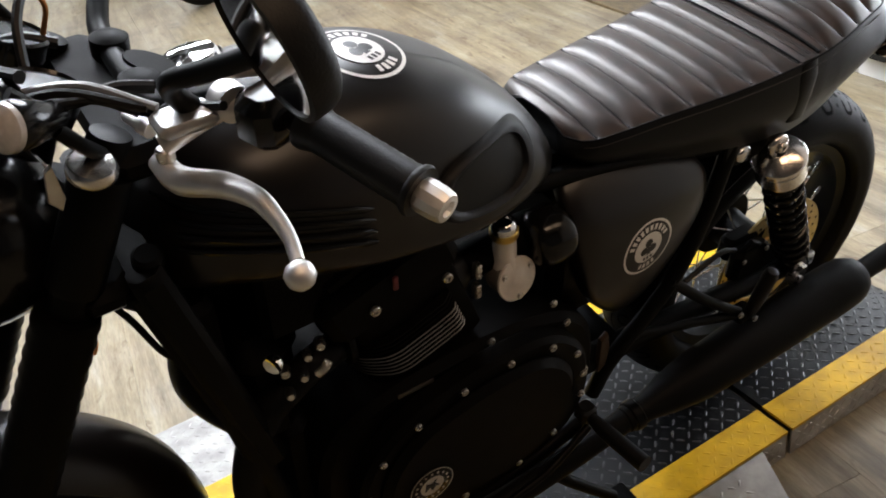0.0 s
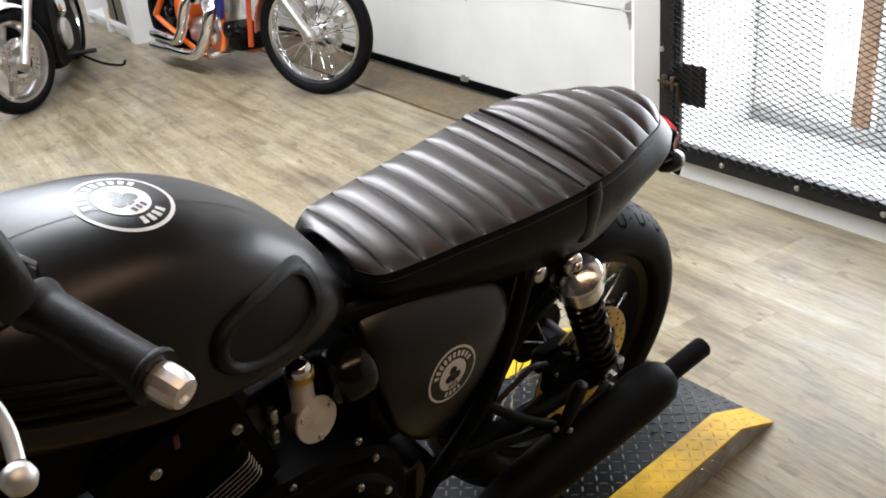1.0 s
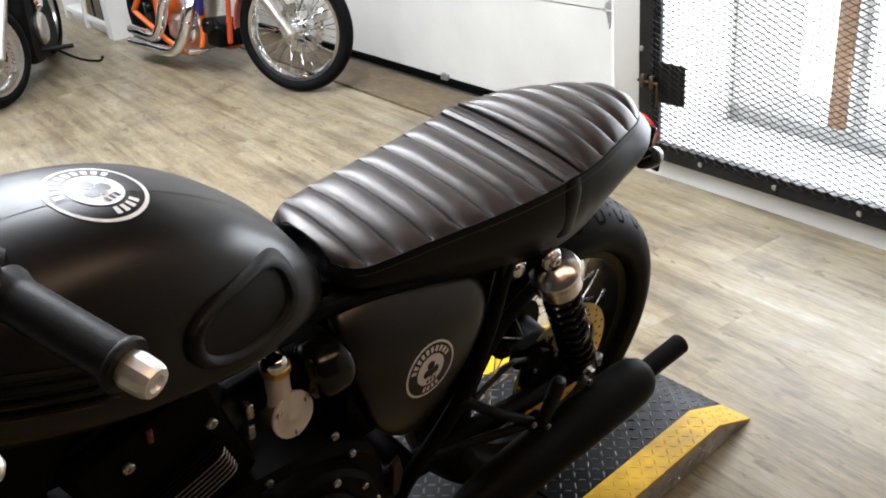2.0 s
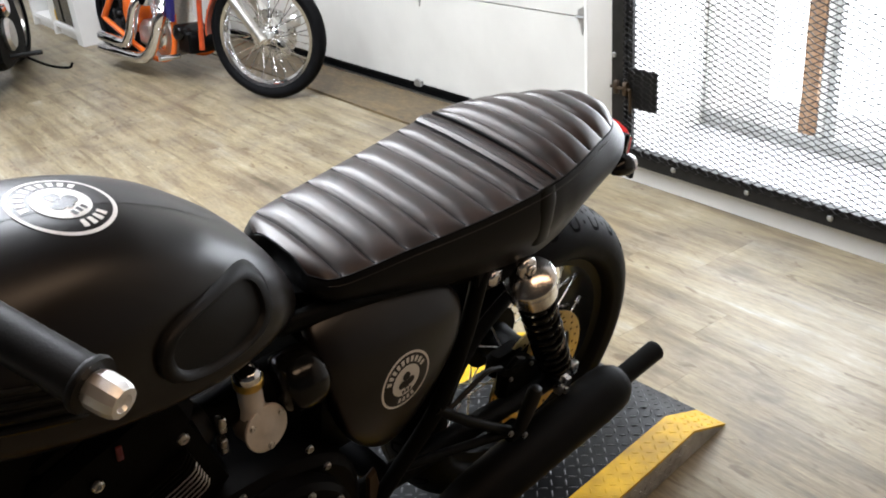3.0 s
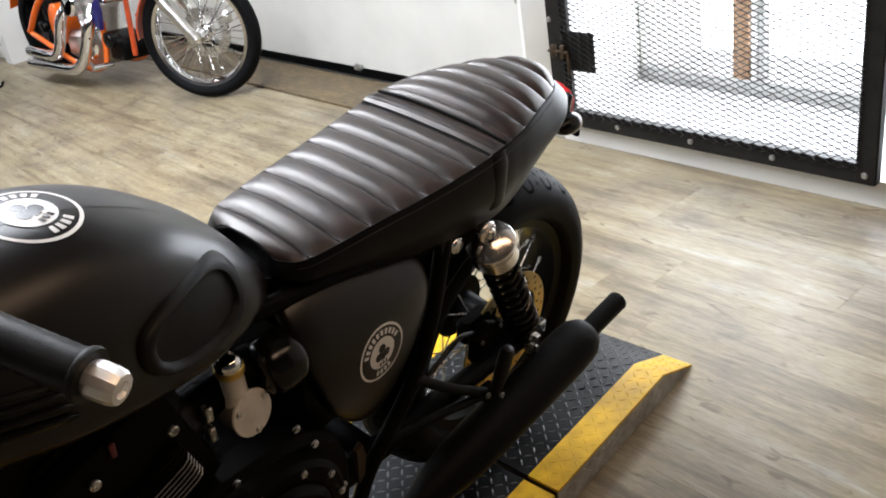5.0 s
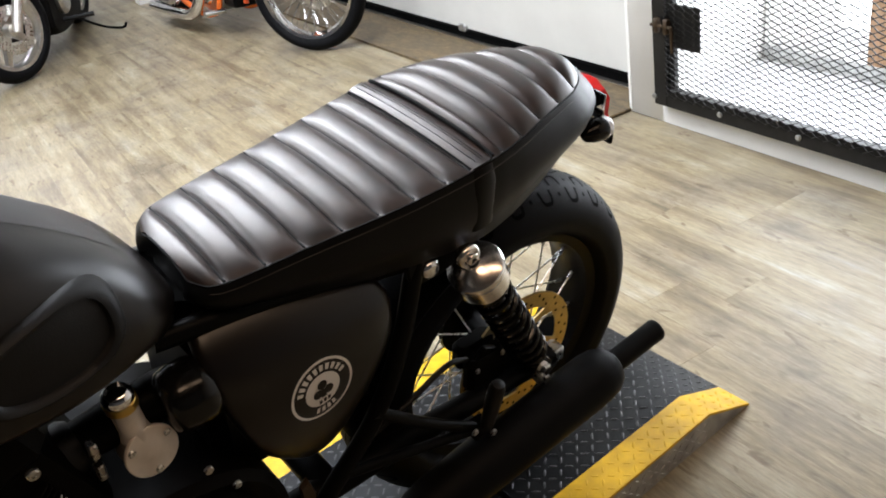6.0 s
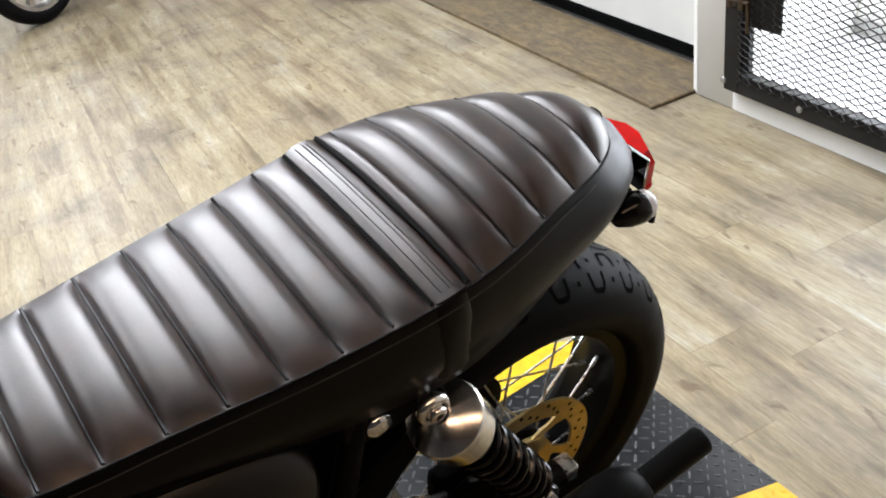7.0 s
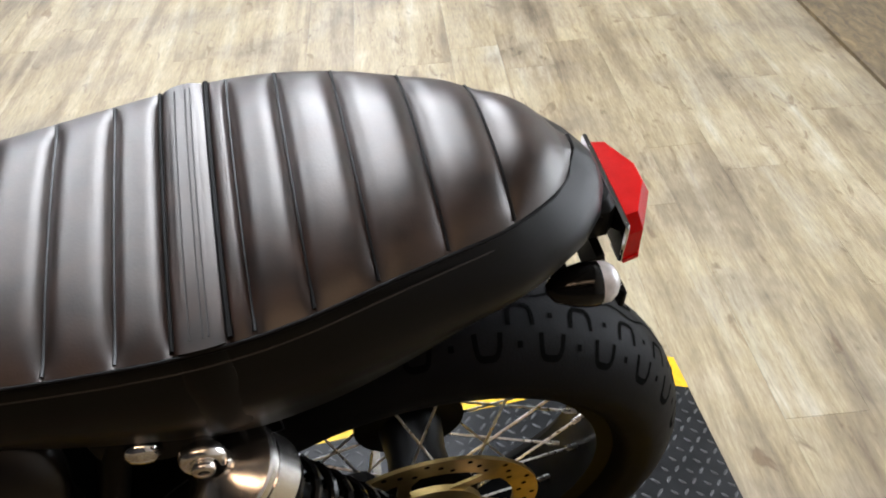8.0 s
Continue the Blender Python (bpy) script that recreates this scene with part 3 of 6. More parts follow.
RISE = [(-0.36, 0.0), (-0.25, -0.003), (-0.19, -0.006), (-0.145, -0.004), (-0.136, -0.002), (-0.118, 0.004), (-0.09, 0.008), (-0.03, 0.009), (0.05, 0.010), (0.09, 0.012), (0.112, 0.010), (0.128, 0.003), (0.141, -0.008)]


def cushion(x, v):
    """Crowned height of the seat before its pleats: the rear part stands higher behind the strap."""
    r = lerp(RISE, x)
    return lerp(TOP, x) + r - (0.011 + r) * abs(v) ** (2.5 + 40 * max(r, 0))


def seat_top(x, v):
    """Height of the cushion; v from -1 to 1 across."""
    z = cushion(x, v)
    edges = [X0 - 0.02] + SEAMS + [X1 + 0.03]
    for a, b in zip(edges, edges[1:]):
        if a <= x <= b:
            u = (x - a) / (b - a)
            puff = (1 - abs(2 * u - 1) ** 3.4) ** 0.8
            fade = max(0.0, 1 - abs(v) ** 9)
            return z + 0.0088 * puff * fade - 0.0055 * fade
    return z


def seat():
    xs = []
    edges = [X0] + [q for q in SEAMS] + [X1]
    for a, b in zip(edges, edges[1:]):
        n = 14
        for k in range(n):
            u = k / n
            xs.append(a + (b - a) * (0.5 - 0.5 * math.cos(math.pi * u)))
    xs.append(X1)
    vs = [-1 + 2 * k / 36 for k in range(37)]
    vs = [math.copysign(abs(v) ** 0.8, v) for v in vs]
    rows = []
    for x in xs:
        h = lerp(HALF, x)
        rows.append([(x + (0.004 * (1 - v * v) if x > X1 - 0.001 else 0), v * h, seat_top(x, v)) for v in vs])
    s = part("seat", Shape().grid(rows), LEATHER, bike, "dark brown leather seat with cross-ribbed pleats", 70)
    # side band under the piping, all round
    ring = [(x, -1) for x in xs[::3]] + [(X1 + 0.004 * 0, v) for v in (-0.6, -0.2, 0.2, 0.6)] + [(x, 1) for x in reversed(xs[::3])] + [(X0, v) for v in (0.6, 0.2, -0.2, -0.6)]
    flat = [Vector((x, v * lerp(HALF, x), 0)) for x, v in ring]
    band = []
    for i, (x, v) in enumerate(ring):
        d = flat[(i + 1) % len(flat)] - flat[i - 1]
        out = Vector((-d.y, d.x, 0)).normalized()
        if out.dot(flat[i] - Vector((min(x, 0.05), 0, 0))) < 0:
            out = -out
        tail = max(0.0, min(1.0, (x + 0.10) / 0.22))
        zt, zl = seat_top(x, v), lerp(LOW, x)
        row = []
        for k in range(9):
            u = k / 8
            p = flat[i] + out * ((0.009 + 0.022 * tail) * math.sin(math.pi * min(1, u * 1.08)) - 0.022 * max(0, u - 0.6) * (1 - tail))
            row.append((p.x, p.y, zt + (zl - zt) * u))
        band.append(row)
    part("side_band", Shape().grid(band, around=True), BAND, s, "plain black vinyl side band", 60)
    pipe = [(x, -lerp(HALF, x) * 1.012, seat_top(x, -1) - 0.001) for x in xs[::3]]
    pipe += [(X1 + 0.004, v * lerp(HALF, X1), seat_top(X1, v)) for v in (-0.5, 0, 0.5)]
    pipe += [(x, lerp(HALF, x) * 0.995, seat_top(x, 1) - 0.003) for x in reversed(xs[::3])]
    pipe += [(X0 - 0.002, v * lerp(HALF, X0), seat_top(X0, v)) for v in (0.5, 0, -0.5)]
    part("piping", Shape().tube(pipe, 0.0017, 8, 1, closed=True), WELT, s)
    # black cords on the seams: the creases' shade put in as colour
    for x in SEAMS:
        line = [(x, v * lerp(HALF, x), seat_top(x, v) + 0.0004) for v in [-0.98 + 1.96 * k / 24 for k in range(25)]]
        part("seam", Shape().tube(line, 0.0017, 6, 1), BAND, s)
    # strap over the seat
    a, b = -0.172, -0.137
    rows, ends = [], {-1: [], 1: []}
    for k in range(53):
        v = -1.12 + 2.24 * k / 52
        row = []
        for x, lift in ((a, -0.004), (a, -0.0003), (a + 0.003, 0.0014), (a + 0.010, 0.0027), ((a + b) / 2, 0.0030), (b - 0.010, 0.0027), (b - 0.003, 0.0014), (b, -0.0003), (b, -0.004)):
            h = lerp(HALF, x)
            if abs(v) <= 1:
                row.append((x, v * (h + lift * abs(v) ** 6), cushion(x, v) + lift))
            else:
                d = (abs(v) - 1) / 0.12
                row.append((x, math.copysign(h + 0.004 + lift + 0.004 * math.sin(math.pi * min(1, d)), v), lerp(TOP, x) - 0.011 - d * 0.097))
        if abs(v) <= 1.03:
            rows.append(row)
        if abs(v) >= 0.99:
            ends[1 if v > 0 else -1].append(row)
    # dark cords that draw the shaded slits beside the strap
    for x, r in ((a - 0.0014, 0.0016), (b + 0.0024, 0.0025)):
        part("seam", Shape().tube([(x, v * lerp(HALF, x), cushion(x, v) + 0.0018) for v in [-0.98 + 1.96 * k / 24 for k in range(25)]], r, 6, 1), WELT, s)
    strap = part("strap", Shape().grid(rows), LEATHER, s, "stitched leather passenger strap", 50)
    for side in (-1, 1):
        part("strap_end", Shape().grid(ends[side]), BAND, strap, "black vinyl strap end", 50)
    t = Shape()
    for x in (a + 0.011, b - 0.011, b - 0.015):
        line = []
        for k in range(31):
            v = -0.92 + 1.84 * k / 30
            line.append((x, v * (lerp(HALF, x) + 0.007 * abs(v) ** 6), cushion(x, v) + 0.0031))
        t.tube(line, 0.0007, 5, 1)
    part("stitching", t, THREAD, strap)
    t = Shape()
    for off in (0.0085, ):
        line = [(x, -lerp(HALF, x) * 1.03 - 0.004, seat_top(x, -1) - off) for x in xs[::3]]
        t.tube(line, 0.0007, 5, 1)
    part("stitching", t, THREAD, s)
    part("seat_pan", Shape().grid([[(x, v * (lerp(HALF, x) - 0.012), lerp(LOW, x) + 0.006 - dz) for v, dz in ((-1, 0), (1, 0), (0.9, 0.03), (-0.9, 0.03))] for x in (-0.57, -0.4, -0.2, -0.05, 0.08, 0.13)], wrap=True, caps=True), BLACK, bike, "black seat pan and tail frame")


seat()

# fuel tank
TW = [(-1.10, 0.055), (-1.07, 0.100), (-1.02, 0.130), (-0.95, 0.150), (-0.88, 0.155), (-0.80, 0.152), (-0.72, 0.145), (-0.65, 0.126), (-0.60, 0.104), (-0.567, 0.075), (-0.55, 0.040)]
TT = [(-1.10, 0.882), (-1.07, 0.931), (-1.02, 0.970), (-0.95, 0.989), (-0.87, 0.993), (-0.78, 0.979), (-0.70, 0.943), (-0.63, 0.890), (-0.59, 0.849), (-0.567, 0.815), (-0.55, 0.782)]
TM = [(-1.10, 0.850), (-1.0, 0.870), (-0.85, 0.820), (-0.7, 0.795), (-0.6, 0.785), (-0.52, 0.765)]
TB = [(-1.10, 0.810), (-1.0, 0.795), (-0.85, 0.772), (-0.72, 0.752), (-0.65, 0.752), (-0.6, 0.752), (-0.52, 0.745)]


def tank_z(x, y):
    """Height of the tank's top at a place."""
    w, zt, zm = lerp(TW, x), lerp(TT, x), lerp(TM, x)
    return zm + (zt - zm) * max(0.0, 1 - abs(y / w) ** 2.3) ** (1 / 2.3)


def knee(x, z):
    """Hollow in the tank's flank for the knee."""
    d = ((x + 0.708) / 0.118) ** 2 + ((z - 0.842) / 0.070) ** 2
    return 0.010 * max(0.0, 1 - d) if d < 1 else 0.0


def tank():
    rows = []
    xs = [-1.10 + 0.55 * k / 60 for k in range(61)]
    for x in xs:
        w, zt, zm, zb = lerp(TW, x), lerp(TT, x), lerp(TM, x), lerp(TB, x)
        row = []
        for k in range(64):
            a = 6.283185 * k / 64
            c, s = math.cos(a), math.sin(a)
            y = w * math.copysign(abs(c) ** (2 / 2.3), c)
            z = zm + (zt - zm) * abs(s) ** (2 / 2.3) if s >= 0 else zm - (zm - zb) * abs(s) ** (2 / 3.0)
            y -= math.copysign(min(knee(x, z), abs(y)), y)
            row.append((x, y, z))
        rows.append(row)
    t = part("fuel_tank", Shape().grid(rows, wrap=True, caps=True), PAINT, bike, "satin black teardrop fuel tank with a round white emblem", 50)

    def flank(x, z, out):
        w, zt, zm, zb = lerp(TW, x), lerp(TT, x), lerp(TM, x), lerp(TB, x)
        if z >= zm:
            y = w * max(0.0, 1 - ((z - zm) / (zt - zm)) ** 2.3) ** (1 / 2.3)
        else:
            y = w * max(0.0, 1 - ((zm - z) / (zm - zb)) ** 3) ** (1 / 3)
        return (x, -(y - knee(x, z) + out), z)
    # knee pad: a rounded rubber panel in the hollow
    rows = []
    for rr, out in ((1.0, 0.0), (0.985, 0.006), (0.94, 0.0105), (0.88, 0.0120), (0.80, 0.0100), (0.76, 0.0035), (0.6, 0.003), (0.3, 0.004), (0.02, 0.004)):
        row = []
        for k in range(40):
            a = 6.283185 * k / 40
            u, v = math.cos(a), math.sin(a)
            u, v = math.copysign(abs(u) ** 0.75, u), math.copysign(abs(v) ** 0.8, v)
            x = -0.708 + 0.083 * rr * u
            row.append(flank(x, 0.846 + 0.044 * rr * v * (1 + 0.06 * u) - 0.03 * (x + 0.708), out))
        rows.append(row)
    part("knee_pad", Shape().grid(rows, wrap=True, caps=True), GRIP, t, "black rubber knee pad", 40)
    # ribbed trim on the front of the flank
    for k in range(4):
        z = 0.928 - 0.0135 * k
        line = [flank(-1.065 + 0.195 * i / 16, z - 0.045 * (i / 16) ** 1.5, 0.002) for i in range(17)]
        part("trim_rib", Shape().tube(line, [0.0015] + [0.0042] * 15 + [0.0015], 8, 1), GLOSS, t)
    # filler cap
    m = axis((-0.968, 0.045, tank_z(-0.968, 0.045) - 0.002), (-0.10, 0.15, 1))
    part("filler_cap", Shape().lathe([(0.036, 0), (0.036, 0.006), (0.033, 0.009), (0.031, 0.018), (0.028, 0.021), (0.010, 0.023), (0.003, 0.023)], 32, m), CHROME, t, "polished screw filler cap")
    for k in range(8):
        a = 6.283185 * k / 8
        part("cap_lobe", Shape().box((0.031 * math.cos(a), 0.031 * math.sin(a), 0.013), (0.007, 0.007, 0.010), 0.002, m), CHROME, t)
    emblem(t, lambda u, v: (-0.806 + u * math.cos(0.5) - v * math.sin(0.5), -0.016 + u * math.sin(0.5) + v * math.cos(0.5)), lambda p: (p[0], p[1], tank_z(*p) + 0.0009), 0.0515, 4)
    stripe = [[(x, y, tank_z(x, y) + 0.0004) for y in [-0.026 + 0.078 * k / 12 for k in range(13)]] for x in [-1.03 + 0.44 * i / 44 for i in range(45)]]
    part("tank_stripe", Shape().grid(stripe), STRIPE, t, "charcoal painted stripe along the tank", 50)


def emblem(parent, place, lift, r, words):
    """Round emblem: two rings, a disc with a club cut dark, and bars for the lettering."""
    def sheet(name, rows, material, up=0.0):
        s = Shape()
        s.grid([[lift2(p, up) for p in row] for row in rows])
        return part(name, s, material, parent)

    def lift2(p, up):
        q = lift(place(*p))
        return q if not up else tuple(a + b for a, b in zip(q, UPS[words](up)))

    def ring(r0, r1, a0=0.0, a1=6.283185, n=48, m=2):
        return [[(r * math.cos(a0 + (a1 - a0) * k / n), r * math.sin(a0 + (a1 - a0) * k / n)) for k in range(n + 1)] for r in [r0 + (r1 - r0) * i / m for i in range(m + 1)]]
    sheet("emblem_ring", ring(r * 0.92, r), DECAL)
    sheet("emblem_disc", ring(0.0005, r * 0.56, m=5), DECAL)
    # club: three leaves and a stem
    for cx, cy in ((0, 0.19), (-0.17, -0.07), (0.17, -0.07)):
        rows = [[(r * (cx + q * 0.155 * math.cos(6.283185 * k / 20)), r * (cy + q * 0.155 * math.sin(6.283185 * k / 20))) for k in range(21)] for q in (0.02, 0.5, 1.0)]
        sheet("club_leaf", rows, PAINT, 0.0005)
    sheet("club_stem", [[(r * x, r * y) for x in (-w, 0, w)] for w, y in ((0.035, 0.05), (0.04, -0.12), (0.10, -0.27))], PAINT, 0.0006)

    def bars(count, mid, gap, dark=False, r0=0.64, r1=0.83):
        for k in range(count):
            a = mid + (k - (count - 1) / 2) * gap
            w = gap * 0.30
            rows = [[(r * q * math.cos(a + e * w), r * q * math.sin(a + e * w)) for e in (-1, 0, 1)] for q in (r0, (r0 + r1) / 2, r1)]
            sheet("lettering_bar", rows, PAINT if dark else DECAL, 0.0005 if dark else 0.0)
    bars(10, 1.5708, 0.262)
    bars(4, -1.5708, 0.24)
    for x in (-0.14, 0, 0.14):
        sheet("lettering_bar", [[(r * (x + e * 0.045), r * (-0.40 + f * 0.07)) for e in (-1, 0, 1)] for f in (-1, 0, 1)], PAINT, 0.0005)


UPS = {4: lambda u: (0, 0, u), 3: lambda u: (0, -u, 0)}
tank()


# side cover
def cover_y(x, z):
    return -0.148 + 0.55 * (x + 0.45) ** 2 + 0.9 * (z - 0.61) ** 2 * (1 if z < 0.61 else 2.2) + 0.03 * (x + 0.45) + 5.0 * max(0.0, z - 0.672 + 0.10 * (x + 0.45)) ** 2


def side_cover(side):
    outline = [(-0.560, 0.735), (-0.52, 0.750), (-0.45, 0.739), (-0.35, 0.714), (-0.312, 0.695), (-0.296, 0.660), (-0.311, 0.600), (-0.365, 0.520), (-0.41, 0.470), (-0.45, 0.466), (-0.495, 0.505), (-0.526, 0.550), (-0.546, 0.610), (-0.560, 0.670)]
    cx, cz = -0.45, 0.61
    smooth = []
    n = len(outline)
    for i in range(n):
        a, b, c, d = (Vector((*outline[(i + k) % n], 0)) for k in (-1, 0, 1, 2))
        for s in range(5):
            t = s / 5
            p = 0.5 * (2 * b + (c - a) * t + (2 * a - 5 * b + 4 * c - d) * t * t + (3 * b - a - 3 * c + d) * t ** 3)
            smooth.append((p.x, p.y))
    rows = []
    for q, back in ((0.98, 0.035), (1.0, 0.020), (0.99, 0.011), (0.96, 0.0062), (0.90, 0.0028), (0.80, 0.0010), (0.65, 0.0002), (0.4, 0), (0.2, 0), (0.01, 0)):
        rows.append([(cx + (x - cx) * q, side * -(cover_y(cx + (x - cx) * q, cz + (z - cz) * q) + back), cz + (z - cz) * q) for x, z in smooth])
    c = part("side_cover", Shape().grid(rows, wrap=True, caps=True), PAINT, bike, "satin black side cover with a round white emblem" if side < 0 else "satin black side cover", 50)
    if side < 0:
        th = radians(4)
        emblem(c, lambda u, v: (-0.433 + u * math.cos(th) - v * math.sin(th), 0.612 + u * math.sin(th) + v * math.cos(th)), lambda p: (p[0], cover_y(*p) - 0.0006, p[1]), 0.0475, 3)


side_cover(-1)
side_cover(1)


# wheels
def tyre_profile(r, w, n=28):
    """Half round tread, flanks and beads, as (radius, offset)."""
    out = []
    for k in range(n + 1):
        a = radians(-112 + 224 * k / n)
        crown = w * 0.5
        out.append((r - crown * 0.80 + crown * 0.80 * math.cos(a), crown * math.sin(a) * (1.0 if abs(a) < 1.57 else 0.97)))
    return out


def wheel_frame(x, z):
    return axis((x, 0, z), (0, 1, 0), (0, 0, 1))


def spoke_wheel(name, r, w, rim_r, label, disc=True, parent=None, m=None, black=True, nsp=32, lod=64):
    f = m
    rim_w = w * 0.33
    rim = Shape().lathe([(rim_r - 0.014, -rim_w * 0.5), (rim_r - 0.012, -rim_w * 0.9), (rim_r + 0.004, -rim_w), (rim_r + 0.006, -rim_w * 1.02), (rim_r + 0.004, -rim_w * 0.94), (rim_r - 0.006, -rim_w * 0.8),
                         (rim_r - 0.012, 0), (rim_r - 0.006, rim_w * 0.8), (rim_r + 0.004, rim_w * 0.94), (rim_r + 0.006, rim_w * 1.02), (rim_r + 0.004, rim_w), (rim_r - 0.012, rim_w * 0.9), (rim_r - 0.014, rim_w * 0.5), (rim_r - 0.020, 0)], lod, f, closed=True)
    wheel = part(name, rim, BLACK if black else CHROME, parent, label)
    prof = tyre_profile(r, w) + [(rim_r + 0.006, w * 0.30), (rim_r + 0.004, 0), (rim_r + 0.006, -w * 0.30)]
    tyre = part("tyre", Shape().lathe(prof, lod + 32, f, closed=True), RUBBER, wheel, "black road tyre", 60)
    hub = Shape().lathe([(0.012, -0.085), (0.03, -0.083), (0.03, -0.06), (0.062, -0.055), (0.062, -0.045), (0.04, -0.04), (0.036, 0), (0.04, 0.04), (0.07, 0.045), (0.07, 0.055), (0.03, 0.06), (0.03, 0.083), (0.012, 0.085)], 32, f)
    part("hub", hub, BLACK if black else ALLOY, wheel)
    length = None
    for k in range(nsp):
        a = 6.283185 * k / nsp
        side = -1 if k % 2 else 1
        twist = 0.55 if (k // 2) % 2 else -0.55
        p = Vector((0.058 * math.cos(a + twist), 0.058 * math.sin(a + twist), 0.05 * side))
        q = Vector(((rim_r - 0.014) * math.cos(a), (rim_r - 0.014) * math.sin(a), 0.012 * side))
        if length is None:
            length = (q - p).length
            sp = Shape().lathe([(0.0017, 0), (0.0017, length * 0.88), (0.0034, length * 0.885), (0.0034, length)], 6).mesh("spoke", STEEL)
        again("spoke", sp, f @ axis(p, q - p), wheel)
    return wheel, tyre


def brake_disc(parent, f, off, r):
    s = Shape()
    n = 72
    rows = [[(q * math.cos(6.283185 * k / n), q * math.sin(6.283185 * k / n), off + h) for k in range(n)] for q, h in ((r, -0.0022), (r, 0.0022), (r - 0.030, 0.0022), (r - 0.030, -0.0022))]
    s.grid(rows, wrap=True, around=True, m=f)
    d_part = part("brake_disc", s, DISC, parent, "bronze-tinted drilled brake disc")
    for k in range(6):
        a = 6.283185 * k / 6
        rows = []
        for q, turn, half in ((0.056, 0.0, 0.012), (0.070, 0.10, 0.008), (0.086, 0.22, 0.008), (r - 0.026, 0.34, 0.015)):
            c, d = math.cos(a + turn), math.sin(a + turn)
            rows.append([(q * c - e * half * d, q * d + e * half * c, off + h) for e, h in ((-1, -0.0018), (1, -0.0018), (1, 0.0018), (-1, 0.0018))])
        part("carrier_arm", Shape().grid(rows, wrap=True, caps=True, m=f), DISC, d_part)
    sp = Shape()
    rows = [[(q * math.cos(6.283185 * k / 40), q * math.sin(6.283185 * k / 40), off + h) for k in range(40)] for q, h in ((0.062, -0.004), (0.062, 0.004), (0.040, 0.004), (0.040, -0.004))]
    sp.grid(rows, wrap=True, around=True, m=f)
    part("disc_carrier", sp, DISC, d_part)
    # holes are flat black dots on both faces, dark in place of depth and shade
    hole = Shape()
    for k in range(48):
        a = 6.283185 * k / 48
        q = r - (0.007, 0.015, 0.023)[k % 3]
        for side in (-1, 1):
            hole.lathe([(0.0032, 0.0), (0.0032, 0.0004)], 8, f @ pose(q * math.cos(a), q * math.sin(a), off + side * 0.0024))
    tagged(part("drilled_hole", hole, DEEP_BLACK, d_part), kind="stuff")
    return d_part


RW_F = wheel_frame(0, AXLE)
rear_wheel, rear_tyre = spoke_wheel("rear_wheel", 0.321, 0.150, 0.224, "black spoked rear wheel", parent=bike, m=RW_F)
brake_disc(rear_wheel, RW_F, -0.072, 0.130)


def rear_caliper():
    """Two-piece sliding caliper ahead of the axle, over the disc, on its bracket."""
    c = part("rear_caliper", Shape().box((-0.095, -0.090, 0.375), (0.085, 0.030, 0.070), 0.010).box((-0.095, -0.062, 0.395), (0.080, 0.030, 0.050), 0.008), CASE, bike, "black rear brake caliper over the disc")
    part("caliper_bracket", Shape().prism([(-0.135, 0.335), (-0.135, 0.400), (-0.10, 0.425), (-0.05, 0.395), (0.0, 0.352), (0.025, 0.330), (0.015, 0.300), (-0.02, 0.292), (-0.09, 0.315)], -0.098, -0.088, 0.002, Matrix(((1, 0, 0, 0), (0, 0, 1, 0), (0, 1, 0, 0), (0, 0, 0, 1)))), BLACK, c)
    for x, z in ((-0.125, 0.395), (-0.07, 0.402)):
        again("bolt", BOLT, axis((x, -0.105, z), (0, -1, 0)) @ Matrix.Scale(0.8, 4), c)
    part("brake_hose", Shape().tube([(-0.13, -0.085, 0.41), (-0.18, -0.09, 0.43), (-0.26, -0.09, 0.40), (-0.34, -0.085, 0.37)], 0.005, 8, 6), GRIP, c)


rear_caliper()


def on_tyre(ang, off, r=0.321, w=0.150, out=0.0006):
    """A place on the tread at an angle round the wheel and an offset across it."""
    a = math.asin(max(-1, min(1, off / (w * 0.5))))
    q = r - w * 0.4 + (w * 0.4 + out) * math.cos(a)
    return RW_F @ Vector((q * math.cos(ang), q * math.sin(ang), off))


# grooves are black ribbons laid on the tread, their shade given as colour
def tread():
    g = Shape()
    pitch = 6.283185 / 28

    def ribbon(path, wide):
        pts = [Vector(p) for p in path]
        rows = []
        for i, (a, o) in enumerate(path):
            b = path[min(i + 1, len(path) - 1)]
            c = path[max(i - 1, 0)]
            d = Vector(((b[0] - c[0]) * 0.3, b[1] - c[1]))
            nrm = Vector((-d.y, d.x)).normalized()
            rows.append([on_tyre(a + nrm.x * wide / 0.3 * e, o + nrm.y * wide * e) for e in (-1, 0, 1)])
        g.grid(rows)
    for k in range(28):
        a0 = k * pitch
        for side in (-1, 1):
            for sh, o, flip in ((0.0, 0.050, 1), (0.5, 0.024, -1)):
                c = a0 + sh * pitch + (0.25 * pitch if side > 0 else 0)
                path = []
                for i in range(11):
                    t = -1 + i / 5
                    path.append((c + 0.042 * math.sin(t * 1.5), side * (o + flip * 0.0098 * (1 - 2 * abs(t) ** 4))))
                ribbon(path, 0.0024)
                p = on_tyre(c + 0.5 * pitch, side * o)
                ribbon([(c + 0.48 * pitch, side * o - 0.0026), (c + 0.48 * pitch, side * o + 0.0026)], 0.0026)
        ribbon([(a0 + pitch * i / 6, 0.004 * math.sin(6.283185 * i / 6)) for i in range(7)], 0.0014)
    tagged(part("tread_groove", g, DEEP_BLACK, rear_tyre), kind="stuff")


tread()
FW_F = wheel_frame(-1.415, 0.315)
